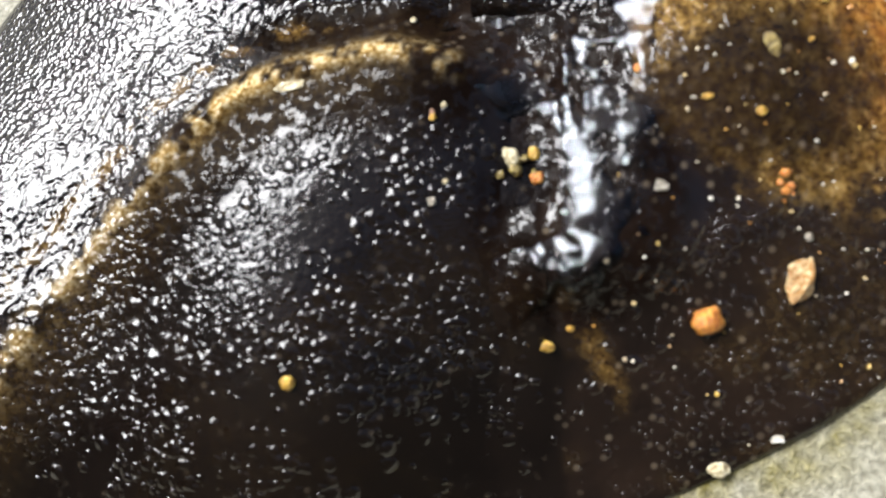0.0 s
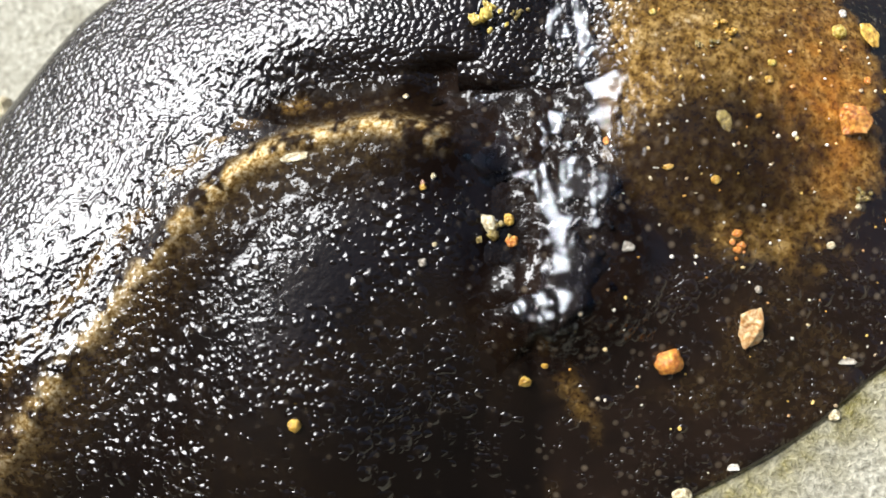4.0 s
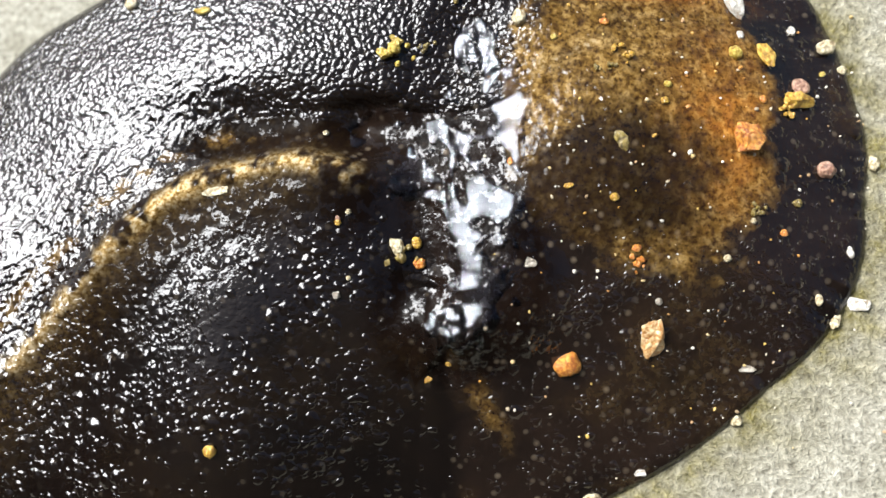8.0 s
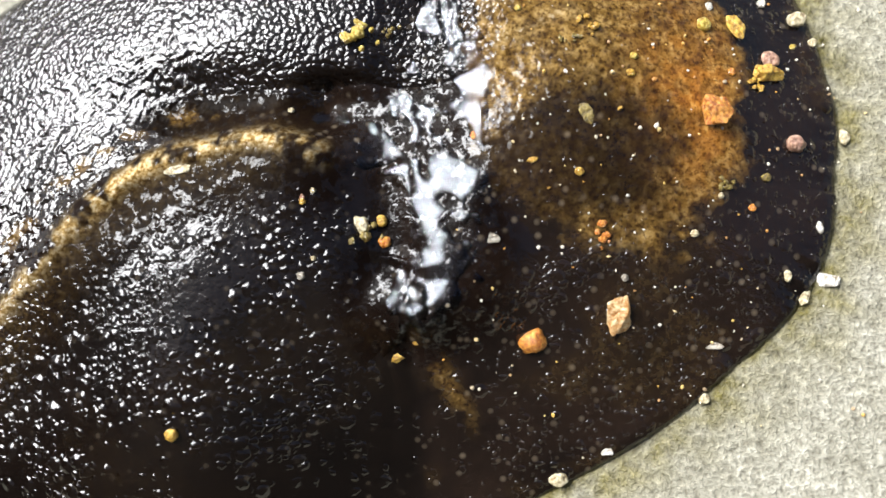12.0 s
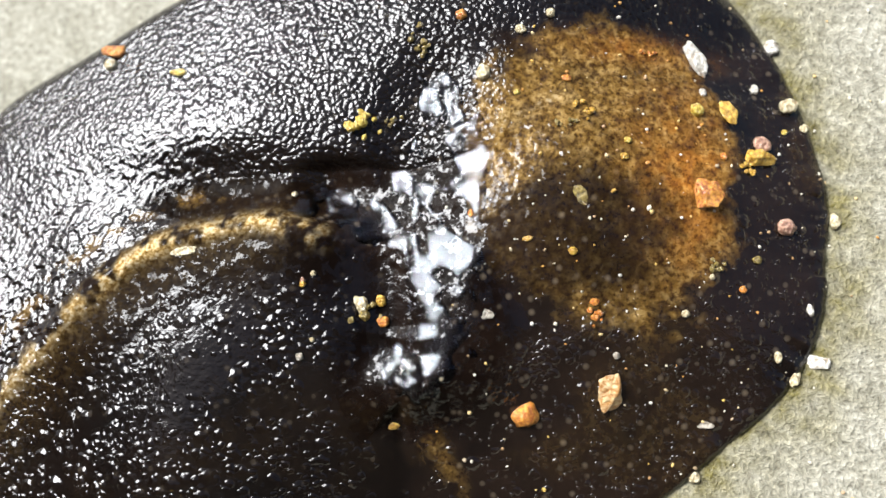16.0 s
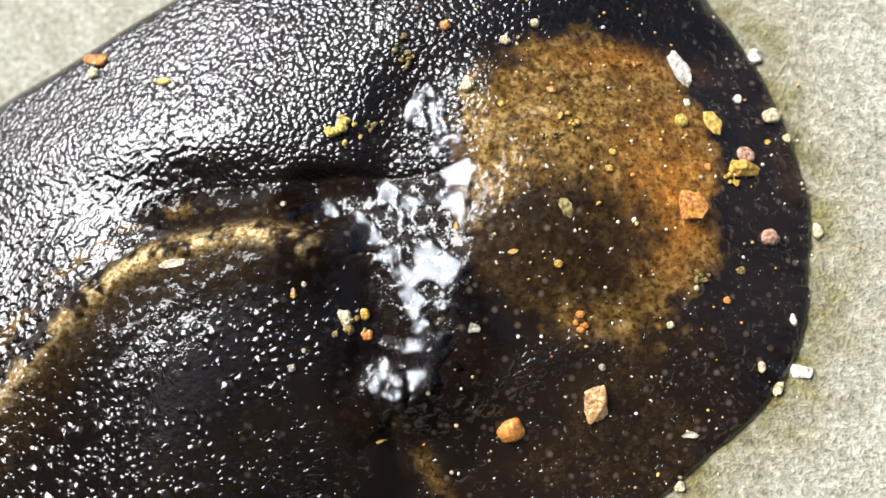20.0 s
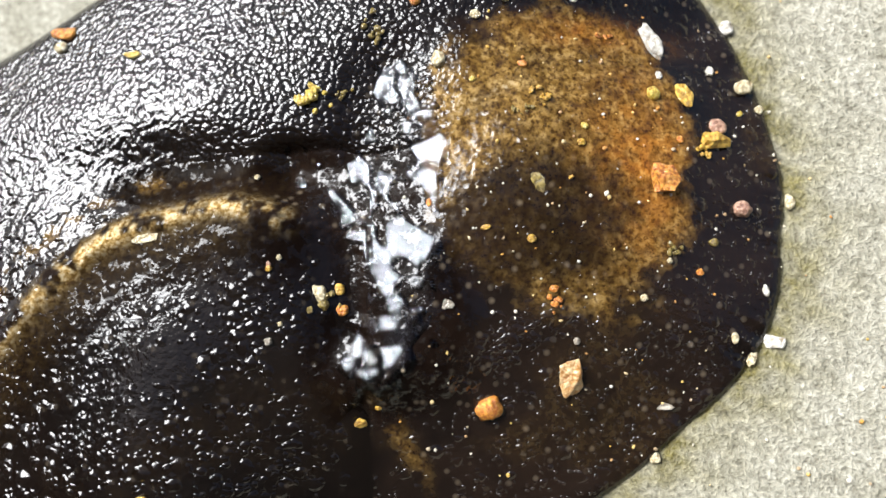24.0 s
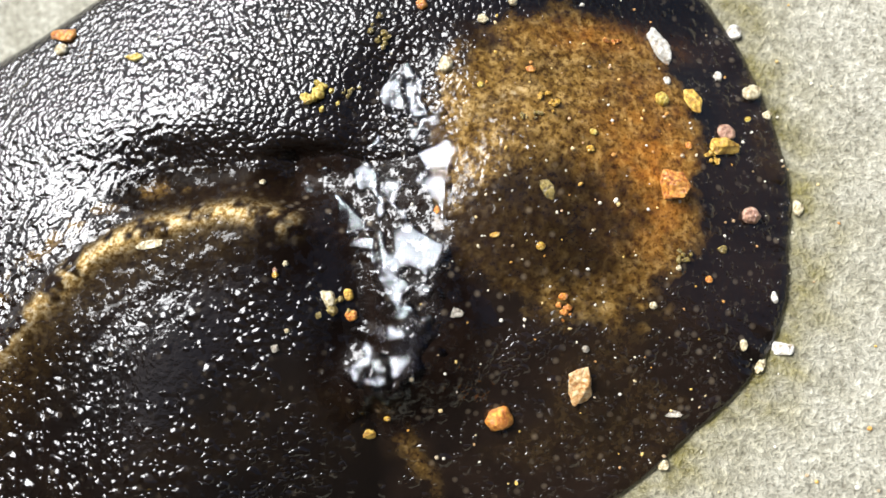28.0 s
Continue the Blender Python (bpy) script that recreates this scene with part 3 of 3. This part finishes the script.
def build_bubble(slug):
    bm = bmesh.new()
    bmesh.ops.create_uvsphere(bm, u_segments=32, v_segments=20, radius=1)
    for vert in bm.verts:
        vert.co *= 1 + 0.12 * noise.noise(vert.co * 1.6)
    bmesh.ops.scale(bm, vec=(0.0010, 0.0013, 0.0006), verts=bm.verts)
    me = bpy.data.meshes.new("mucus_bubble")
    bm.to_mesh(me)
    bm.free()
    me.materials.append(BUBBLE)
    me.polygons.foreach_set("use_smooth", [True] * len(me.polygons))
    ob = new("mucus_bubble", me)
    ob.parent = slug
    h = float(body_height(np.array([-0.36]), np.array([-0.88]))[0])
    ob.location = (-0.36 * CM, -0.88 * CM, (h - 0.02) * CM)
    return tagged(ob, "clear round blob of mucus")


def build_slug():
    slug = tagged(new("slug"), "large wet black-brown slug with grainy skin on concrete", "slug")
    rear = skin_piece("rear_body", -5.9, 0.0, lambda x, s: 0.09 * ease(x, s, s + 0.5), slug)
    front = skin_piece("mantle", -0.95, 2.5, lambda x, s: 0.09 * ease(x, s, s - 0.5), slug)
    tagged(rear, "black pebbled hind body with a yellow fold edge")
    tagged(front, "brown and black domed front with a thin rim")
    build_film(slug)
    build_bubble(slug)
    return slug, rear


slug, rear_body = build_slug()

# ---- grit lying on the slug and round it ----
MOVED = []
LOOSE = {"orange pebble": [], "cluster": [], "yellow crumbs": [], "cleft grains": []}


def grit_mesh(name, size, kind, mat, seed):
    """round: a worn pebble; sharp: a broken chip with flat faces; flake: a thin chip."""
    rng = np.random.default_rng(seed)
    bm = bmesh.new()
    off = Vector(rng.uniform(-10, 10, 3))
    if kind == "round":
        bmesh.ops.create_icosphere(bm, subdivisions=3, radius=1)
    else:
        q = rng.normal(0, 1, (16, 3))
        q /= np.linalg.norm(q, axis=1)[:, None]
        q[:, :2] = np.sign(q[:, :2]) * np.abs(q[:, :2]) ** 0.7
        for co in q:
            bm.verts.new(co)
        got = bmesh.ops.convex_hull(bm, input=bm.verts)
        loose = [v for v in bm.verts if not v.link_faces]
        bmesh.ops.delete(bm, geom=loose, context="VERTS")
        bmesh.ops.bevel(bm, geom=bm.edges[:], offset=0.07, segments=1, affect="EDGES", clamp_overlap=True)
        bmesh.ops.triangulate(bm, faces=bm.faces[:])
        bmesh.ops.subdivide_edges(bm, edges=bm.edges[:], cuts=2, use_grid_fill=True)
    rough = 0.14 if kind == "round" else 0.12
    for vert in bm.verts:
        co = vert.co
        vert.co = co * (1 + rough * noise.noise(co * 1.3 + off) * 2 + 0.10 * noise.noise(co * 3.7 + off) + 0.05 * noise.noise(co * 9 + off))
    bmesh.ops.scale(bm, vec=[s * CM / 2 for s in size], verts=bm.verts)
    me = bpy.data.meshes.new(name)
    bm.to_mesh(me)
    bm.free()
    me.materials.append(mat)
    me.polygons.foreach_set("use_smooth", [kind == "round"] * len(me.polygons))
    return me


def build_grit(name, x, y, size, kind, mat, turn, label, seed, loose=""):
    if kind == "crumb":
        ob = new(name)
        rng = np.random.default_rng(seed)
        for n in range(11):
            at = rng.normal(0, 0.27, 2)
            s = rng.uniform(0.16, 0.44) * min(size[:2])
            lump = new("lump", grit_mesh("lump", (s, s * rng.uniform(0.7, 1.2), s * 0.8), "sharp" if n % 2 else "round", mat, seed * 20 + n))
            lump.parent = ob
            lump.matrix_basis = pose(at[0] * size[0] * CM, at[1] * size[1] * CM, 0, 0, 0, rng.uniform(0, 360))
    else:
        ob = new(name, grit_mesh(name, size, kind, mat, seed))
    e = 0.03
    xs, ys = np.array([x, x - e, x + e, x, x]), np.array([y, y, y, y - e, y + e])
    h = body_height(xs, ys)
    up = Vector((-(h[2] - h[1]) / (2 * e), -(h[4] - h[3]) / (2 * e), 1)).normalized() if h[0] > 0.12 else Vector((0, 0, 1))
    tilt = Vector((0, 0, 1)).rotation_difference(up).to_matrix().to_4x4()
    ob.matrix_world = pose(x * CM, y * CM, (h[0] + size[2] * 0.22) * CM) @ tilt @ pose(0, 0, 0, 0, 0, turn)
    tagged(ob, label, {"flake": "flake", "crumb": "crumb"}.get(kind, "stone"), "grit round the slug")
    if loose:
        LOOSE[loose].append(ob)
    elif h[0] > 0.02 and x < seam(y):
        MOVED.append(ob)
    return ob


build_grit("pebble", 0.336, -1.162, (0.189, 0.151, 0.114), "round", ORANGE, 20, "small smooth orange pebble stuck on wet skin", 0, "orange pebble")
build_grit("stone_chip", 0.875, -0.953, (0.168, 0.259, 0.126), "sharp", TAN, 5, "tan broken stone chip stuck on wet skin", 1)
build_grit("stone_chip", 1.536, 0.348, (0.228, 0.220, 0.165), "sharp", RED, 10, "rust-red crumbly stone stuck on brown skin", 2)
build_grit("stone_chip", 1.924, 0.654, (0.225, 0.142, 0.106), "sharp", GOLD, -5, "golden stone chip beside a pinkish pebble", 3)
build_grit("pebble", 1.943, 0.766, (0.118, 0.109, 0.082), "round", PINK, 0, "small pinkish pebble beside a golden chip", 4)
build_grit("crumb", 1.838, 0.587, (0.123, 0.107, 0.080), "crumb", GOLD, 0, "golden crumbs beside a golden chip", 5)
build_grit("stone_chip", 1.730, 0.982, (0.142, 0.201, 0.043), "flake", GOLD, 20, "yellow flat stone flake on black skin", 6)
build_grit("pebble", 1.500, 0.972, (0.098, 0.098, 0.074), "round", YELLOW, 0, "round yellow grain on brown skin", 7)
build_grit("shard", 1.513, 1.402, (0.128, 0.316, 0.096), "sharp", WHITE, 32, "white glassy shard stuck on black skin", 8)
build_grit("pebble", 2.082, 1.585, (0.100, 0.128, 0.075), "round", WHITE, 0, "white rounded grain at the slug's rim", 9)
build_grit("pebble", 2.154, 1.084, (0.114, 0.114, 0.085), "round", PALE, 0, "pale round grain near the slug's rim", 10)
build_grit("pebble", 2.256, 0.921, (0.061, 0.061, 0.046), "round", PALE, 0, "tiny pale grain at the slug's rim", 11)
build_grit("pebble", 1.924, 1.201, (0.061, 0.069, 0.046), "round", WHITE, 0, "tiny white grain on black skin", 12)
build_grit("pebble", 2.111, 0.882, (0.039, 0.039, 0.029), "round", YELLOW, 0, "tiny yellow grain on black skin", 13)
build_grit("pebble", 2.071, 0.176, (0.132, 0.116, 0.087), "round", PINK, 0, "round pinkish pebble near the slug's rim", 14)
build_grit("pebble", 2.421, 0.253, (0.069, 0.112, 0.052), "round", PALE, 0, "pale grain on concrete beside the rim", 15)
build_grit("pebble", 2.198, -0.373, (0.046, 0.083, 0.034), "round", WHITE, 10, "long white grain near the slug's rim", 16)
build_grit("pebble", 1.968, -0.694, (0.045, 0.081, 0.034), "round", PALE, 0, "long pale grain near the slug's rim", 17)
build_grit("stone_chip", 2.081, -0.825, (0.066, 0.116, 0.050), "sharp", PALE, -20, "pale chip at the slug's rim", 18)
build_grit("stone_chip", 2.243, -0.712, (0.159, 0.100, 0.075), "sharp", WHITE, -10, "white stone chip lying on concrete", 19)
build_grit("pebble", 1.410, -1.483, (0.073, 0.081, 0.055), "round", PALE, 0, "pale grain on concrete at the rim", 20)
build_grit("stone_chip", 1.470, -1.142, (0.152, 0.048, 0.014), "flake", GREY, -5, "thin grey flake stuck on black skin", 21)
build_grit("pebble", 1.750, -0.267, (0.051, 0.048, 0.036), "round", ORANGE, 0, "tiny orange grain on black skin", 22)
build_grit("pebble", 1.857, -0.061, (0.064, 0.056, 0.042), "round", OLIVE, 0, "small olive-brown grain on black skin", 23)
build_grit("pebble", 0.788, -0.390, (0.059, 0.052, 0.039), "round", ORANGE, 0, "small orange grain above a golden crumb", 24)
build_grit("crumb", 0.781, -0.487, (0.111, 0.104, 0.078), "crumb", ORANGE, 0, "orange crumbs on brown skin", 25)
build_grit("stone_chip", -0.726, -0.403, (0.104, 0.127, 0.078), "sharp", PALE, 0, "pale golden stone in a cluster of three", 26, "cluster")
build_grit("pebble", -0.601, -0.371, (0.067, 0.075, 0.050), "round", GOLD, 0, "golden grain in a cluster of three", 27, "cluster")
build_grit("pebble", -0.582, -0.509, (0.082, 0.067, 0.050), "round", ORANGE, 0, "orange grain in a cluster of three", 28, "cluster")
build_grit("crumb", -0.679, -0.442, (0.186, 0.149, 0.112), "crumb", OLIVE, 0, "olive crumbs between three bright grains", 29, "cluster")
build_grit("crumb", -0.774, 0.911, (0.204, 0.196, 0.147), "crumb", YELLOW, 0, "cluster of bright yellow crumbs on pebbled skin", 30, "yellow crumbs")
build_grit("crumb", -0.562, 0.955, (0.102, 0.086, 0.065), "crumb", OLIVE, 0, "dull olive crumbs on pebbled skin", 31, "yellow crumbs")
build_grit("pebble", -2.119, 1.295, (0.132, 0.053, 0.040), "round", YELLOW, -5, "long pale yellow grain on pebbled skin", 32)
build_grit("stone_chip", -2.743, 1.544, (0.238, 0.114, 0.086), "sharp", ORANGE, 10, "rust-orange chip at the slug's edge", 33)
build_grit("pebble", -2.732, 1.437, (0.104, 0.085, 0.064), "round", PALE, 0, "pale grain under a rust-orange chip", 34)
build_grit("pebble", -0.081, 1.570, (0.081, 0.073, 0.055), "round", RED, 0, "small rust-red grain on pebbled skin", 35)
build_grit("pebble", 0.523, 1.593, (0.065, 0.065, 0.049), "round", PALE, 0, "small pale grain on pebbled skin", 36)
build_grit("pebble", 0.323, 1.462, (0.072, 0.064, 0.048), "round", PALE, 0, "small yellowish grain on pebbled skin", 37)
build_grit("pebble", 0.075, 1.140, (0.092, 0.116, 0.069), "round", PALE, 0, "pale grain at the edge of the brown patch", 38)
build_grit("stone_chip", -0.499, -1.254, (0.099, 0.069, 0.051), "sharp", GOLD, -20, "golden crumb in the dark cleft", 39, "cleft grains")
build_grit("pebble", -0.371, -1.153, (0.045, 0.038, 0.028), "round", GOLD, 0, "tiny golden grain in the dark cleft", 40, "cleft grains")
build_grit("stone_chip", -1.896, -0.068, (0.214, 0.063, 0.019), "flake", PALE, 5, "thin pale flake on the yellow fold edge", 41)
build_grit("stone_chip", 0.712, 0.282, (0.088, 0.147, 0.026), "flake", OLIVE, 15, "thin olive flake on brown skin", 42)
build_grit("pebble", 0.656, -0.076, (0.058, 0.051, 0.038), "round", GOLD, 0, "small golden grain on brown skin", 43)
build_grit("pebble", 0.370, -0.006, (0.065, 0.033, 0.024), "round", GOLD, 10, "small flat golden grain on dark skin", 44)
build_grit("stone_chip", 0.121, -0.498, (0.085, 0.071, 0.021), "flake", GREY, 0, "small pale grey flake on dark skin", 45)
build_grit("pebble", 1.370, -0.442, (0.054, 0.050, 0.037), "round", PALE, 0, "small pale grain on brown skin", 46)
build_grit("crumb", 1.581, -0.125, (0.156, 0.094, 0.070), "crumb", OLIVE, 0, "olive crumbs on brown skin", 47)
build_grit("pebble", -1.074, -0.753, (0.052, 0.052, 0.039), "round", GREY, 0, "small grey grain on dark skin", 48)
build_grit("pebble", -0.997, -0.642, (0.033, 0.033, 0.025), "round", PALE, 0, "tiny pale grain on dark skin", 49)
build_grit("pebble", -1.056, -0.260, (0.033, 0.037, 0.025), "round", PINK, 0, "tiny pinkish grain on dark skin", 50)
build_grit("pebble", -0.991, -0.215, (0.037, 0.037, 0.028), "round", PALE, 0, "tiny pale grain on dark skin", 51)
build_grit("pebble", 0.000, 0.170, (0.037, 0.051, 0.027), "round", ORANGE, 0, "tiny orange grain beside the mucus", 52)
build_grit("pebble", 0.630, 1.108, (0.070, 0.047, 0.035), "round", ORANGE, 0, "small orange grain on brown skin", 53)
build_grit("pebble", 0.302, 0.992, (0.045, 0.038, 0.028), "round", YELLOW, 0, "tiny yellow grain on brown skin", 54)
build_grit("crumb", 0.737, 0.886, (0.130, 0.107, 0.080), "crumb", GOLD, 0, "dull golden crumbs on brown skin", 55)
build_grit("crumb", 1.171, 1.378, (0.182, 0.066, 0.050), "crumb", RED, 0, "rust-red crumbs at the edge of the brown patch", 56)
build_grit("crumb", 0.626, 0.778, (0.263, 0.068, 0.051), "crumb", OLIVE, 0, "dull pale crumbs in a row on brown skin", 57)
build_grit("pebble", 1.024, 0.673, (0.053, 0.046, 0.034), "round", YELLOW, 0, "small yellow grain on brown skin", 58)
build_grit("pebble", 1.001, 0.557, (0.060, 0.045, 0.034), "round", GOLD, 0, "small golden grain on brown skin", 59)
build_grit("pebble", 1.666, 0.644, (0.049, 0.049, 0.036), "round", ORANGE, 0, "small orange grain on brown skin", 60)
build_grit("pebble", 0.921, -0.722, (0.045, 0.045, 0.034), "round", GREY, 0, "small grey grain on dark skin", 61)
build_grit("pebble", 1.547, -0.197, (0.039, 0.039, 0.029), "round", PALE, 0, "small pale grain on dark skin", 62)
build_grit("pebble", 1.552, 1.125, (0.050, 0.058, 0.038), "round", WHITE, 0, "tiny white grain at the edge of the brown patch", 63)
build_grit("crumb", -0.356, 1.364, (0.120, 0.160, 0.090), "crumb", OLIVE, 30, "brown crumbs on pebbled skin", 64)
build_grit("pebble", -1.885, -1.756, (0.084, 0.084, 0.063), "round", GOLD, 0, "small golden grain on glittering skin", 65)
build_grit("stone_chip", -5.030, 0.910, (0.207, 0.225, 0.155), "sharp", PALE, 0, "pale yellow stone on concrete beside the slug", 66)
build_grit("stone_chip", -4.850, 0.170, (0.186, 0.203, 0.139), "sharp", PALE, 20, "pale golden stone at the slug's edge", 67)
build_grit("pebble", 0.453, -2.016, (0.117, 0.094, 0.070), "round", PALE, 0, "pale round grain on concrete at the rim", 68)
build_grit("stone_chip", 0.767, -1.829, (0.086, 0.055, 0.016), "flake", WHITE, 0, "small white flake at the rim", 69)
build_grit("pebble", -1.055, -0.285, (0.041, 0.041, 0.031), "round", GOLD, 0, "tiny golden grain on dark skin", 70)
build_grit("pebble", -1.196, 0.365, (0.044, 0.037, 0.028), "round", PALE, 0, "tiny pale grain above the fold", 71)

def build_fine_grit():
    """Countless tiny grains on the mantle and on the concrete beside it."""
    rng = np.random.default_rng(5)
    x, y = rng.uniform(-0.3, 2.9, 900), rng.uniform(-1.9, 2.2, 900)
    h = body_height(x, y)
    dense = np.where(h > 0.02, np.where(gauss(np.hypot((x - 0.95) / 0.85, (y - 0.5) / 1.0), 1.0) > 0.37, 0.55, 0.28), 0.10)
    keep = rng.random(900) < dense
    bm = bmesh.new()
    for px, py, pz in zip(x[keep], y[keep], h[keep]):
        r = rng.uniform(0.005, 0.013) * rng.uniform(0.8, 1.4)
        m = Matrix.LocRotScale(Vector((px, py, pz + 0.004)) * CM, Euler(rng.uniform(0, 6, 3)), Vector(rng.uniform(0.6, 1.3, 3)) * r * CM)
        bmesh.ops.create_icosphere(bm, subdivisions=1, radius=1, matrix=m)
    me = bpy.data.meshes.new("fine_grit")
    bm.to_mesh(me)
    bm.free()
    me.materials.append(DUST)
    ob = new("fine_grit", me)
    return tagged(ob, "scattered tiny pale and orange grains of sand", "sand", kind="stuff")


build_fine_grit()


# ---- what moves: the hind body creeps past the mantle and carries its grit ----
CREEP = [
    (0.0, -0.057, 0.136, 1.86),
    (1.0, -0.067, 0.136, 1.47),
    (2.0, -0.085, 0.127, 2.15),
    (3.0, -0.076, 0.135, 1.91),
    (3.5, -0.071, 0.136, 1.66),
    (5.5, -0.073, 0.106, 0.70),
    (6.0, -0.077, 0.105, 0.28),
    (7.0, -0.070, 0.082, -0.08),
    (8.0, -0.058, 0.063, -0.25),
    (9.0, -0.050, 0.051, -0.39),
    (10.0, -0.040, 0.042, -0.39),
    (11.0, -0.035, 0.046, -0.79),
    (12.0, -0.026, 0.045, -0.46),
    (13.0, -0.008, 0.027, -0.34),
    (13.5, -0.017, -0.019, 0.47),
    (15.5, -0.032, -0.027, 0.19),
    (16.0, -0.027, -0.038, 0.24),
    (17.0, -0.013, -0.047, 0.41),
    (18.0, 0.004, -0.054, 0.80),
    (19.0, 0.008, -0.048, 0.96),
    (20.0, 0.012, -0.023, 0.75),
    (20.5, 0.010, -0.008, 0.56),
    (22.5, 0.016, -0.000, 0.62),
    (23.0, 0.015, 0.005, 0.72),
    (24.0, 0.028, 0.020, 0.55),
    (25.0, 0.023, 0.020, 0.69),
    (26.0, 0.020, 0.023, 0.91),
    (27.0, 0.030, 0.031, 0.71),
    (28.0, 0.026, 0.032, 0.57),
]
# grains that the stretching skin carries a way of its own
STRAY = {
    "orange pebble": [(0.0, 0.036, -0.035), (2.0, 0.034, -0.043), (3.5, 0.029, -0.026), (5.5, 0.017, -0.008), (7.0, -0.010, 0.022), (9.0, -0.020, 0.033), (11.0, -0.021, 0.038), (13.5, -0.008, 0.039), (15.5, -0.010, 0.044), (18.0, -0.026, 0.045), (20.5, -0.018, 0.018), (22.5, -0.012, 0.013), (25.0, 0.000, 0.000), (28.0, 0.005, -0.007)],
    "cluster": [(0.0, 0.032, 0.079), (2.0, 0.002, 0.071), (3.5, -0.007, 0.063), (5.5, -0.015, 0.051), (7.0, -0.026, 0.038), (9.0, -0.025, 0.026), (11.0, -0.012, 0.027), (13.5, 0.003, -0.010), (15.5, 0.004, -0.027), (18.0, -0.011, -0.044), (20.5, -0.010, -0.024), (22.5, -0.007, -0.018), (25.0, 0.000, 0.000), (28.0, 0.006, 0.011)],
    "yellow crumbs": [(0.0, 0.032, 0.075), (2.0, 0.032, 0.075), (3.5, 0.032, 0.075), (5.5, 0.032, 0.075), (7.0, 0.021, 0.044), (9.0, 0.020, 0.005), (11.0, 0.033, -0.034), (13.5, 0.044, -0.112), (15.5, 0.037, -0.136), (18.0, 0.013, -0.140), (20.5, 0.002, -0.069), (22.5, 0.003, -0.049), (25.0, 0.000, 0.000), (28.0, 0.003, 0.033)],
    "cleft grains": [(0.0, -0.000, -0.110), (2.0, -0.013, -0.112), (3.5, -0.025, -0.076), (5.5, -0.042, -0.043), (7.0, -0.072, 0.014), (9.0, -0.066, 0.028), (11.0, -0.052, 0.024), (13.5, -0.026, 0.024), (15.5, -0.024, 0.035), (18.0, -0.032, 0.058), (20.5, -0.018, 0.026), (22.5, -0.012, 0.015), (25.0, 0.000, 0.000), (28.0, 0.001, -0.007)],
}
PIVOT = pose(-2.0 * CM, -0.5 * CM, 0.8 * CM)


def motions():
    for ob in (rear_body, *MOVED):
        home = ob.matrix_basis.copy()
        walk(ob, [(t, PIVOT @ pose(dx * CM, dy * CM, 0, 0, 0, rz) @ PIVOT.inverted() @ home) for t, dx, dy, rz in CREEP])
    for key, obs in LOOSE.items():
        for ob in obs:
            home = ob.matrix_basis.copy()
            walk(ob, [(t, Matrix.Translation((dx * CM, dy * CM, 0)) @ home) for t, dx, dy in STRAY[key]])


motions()
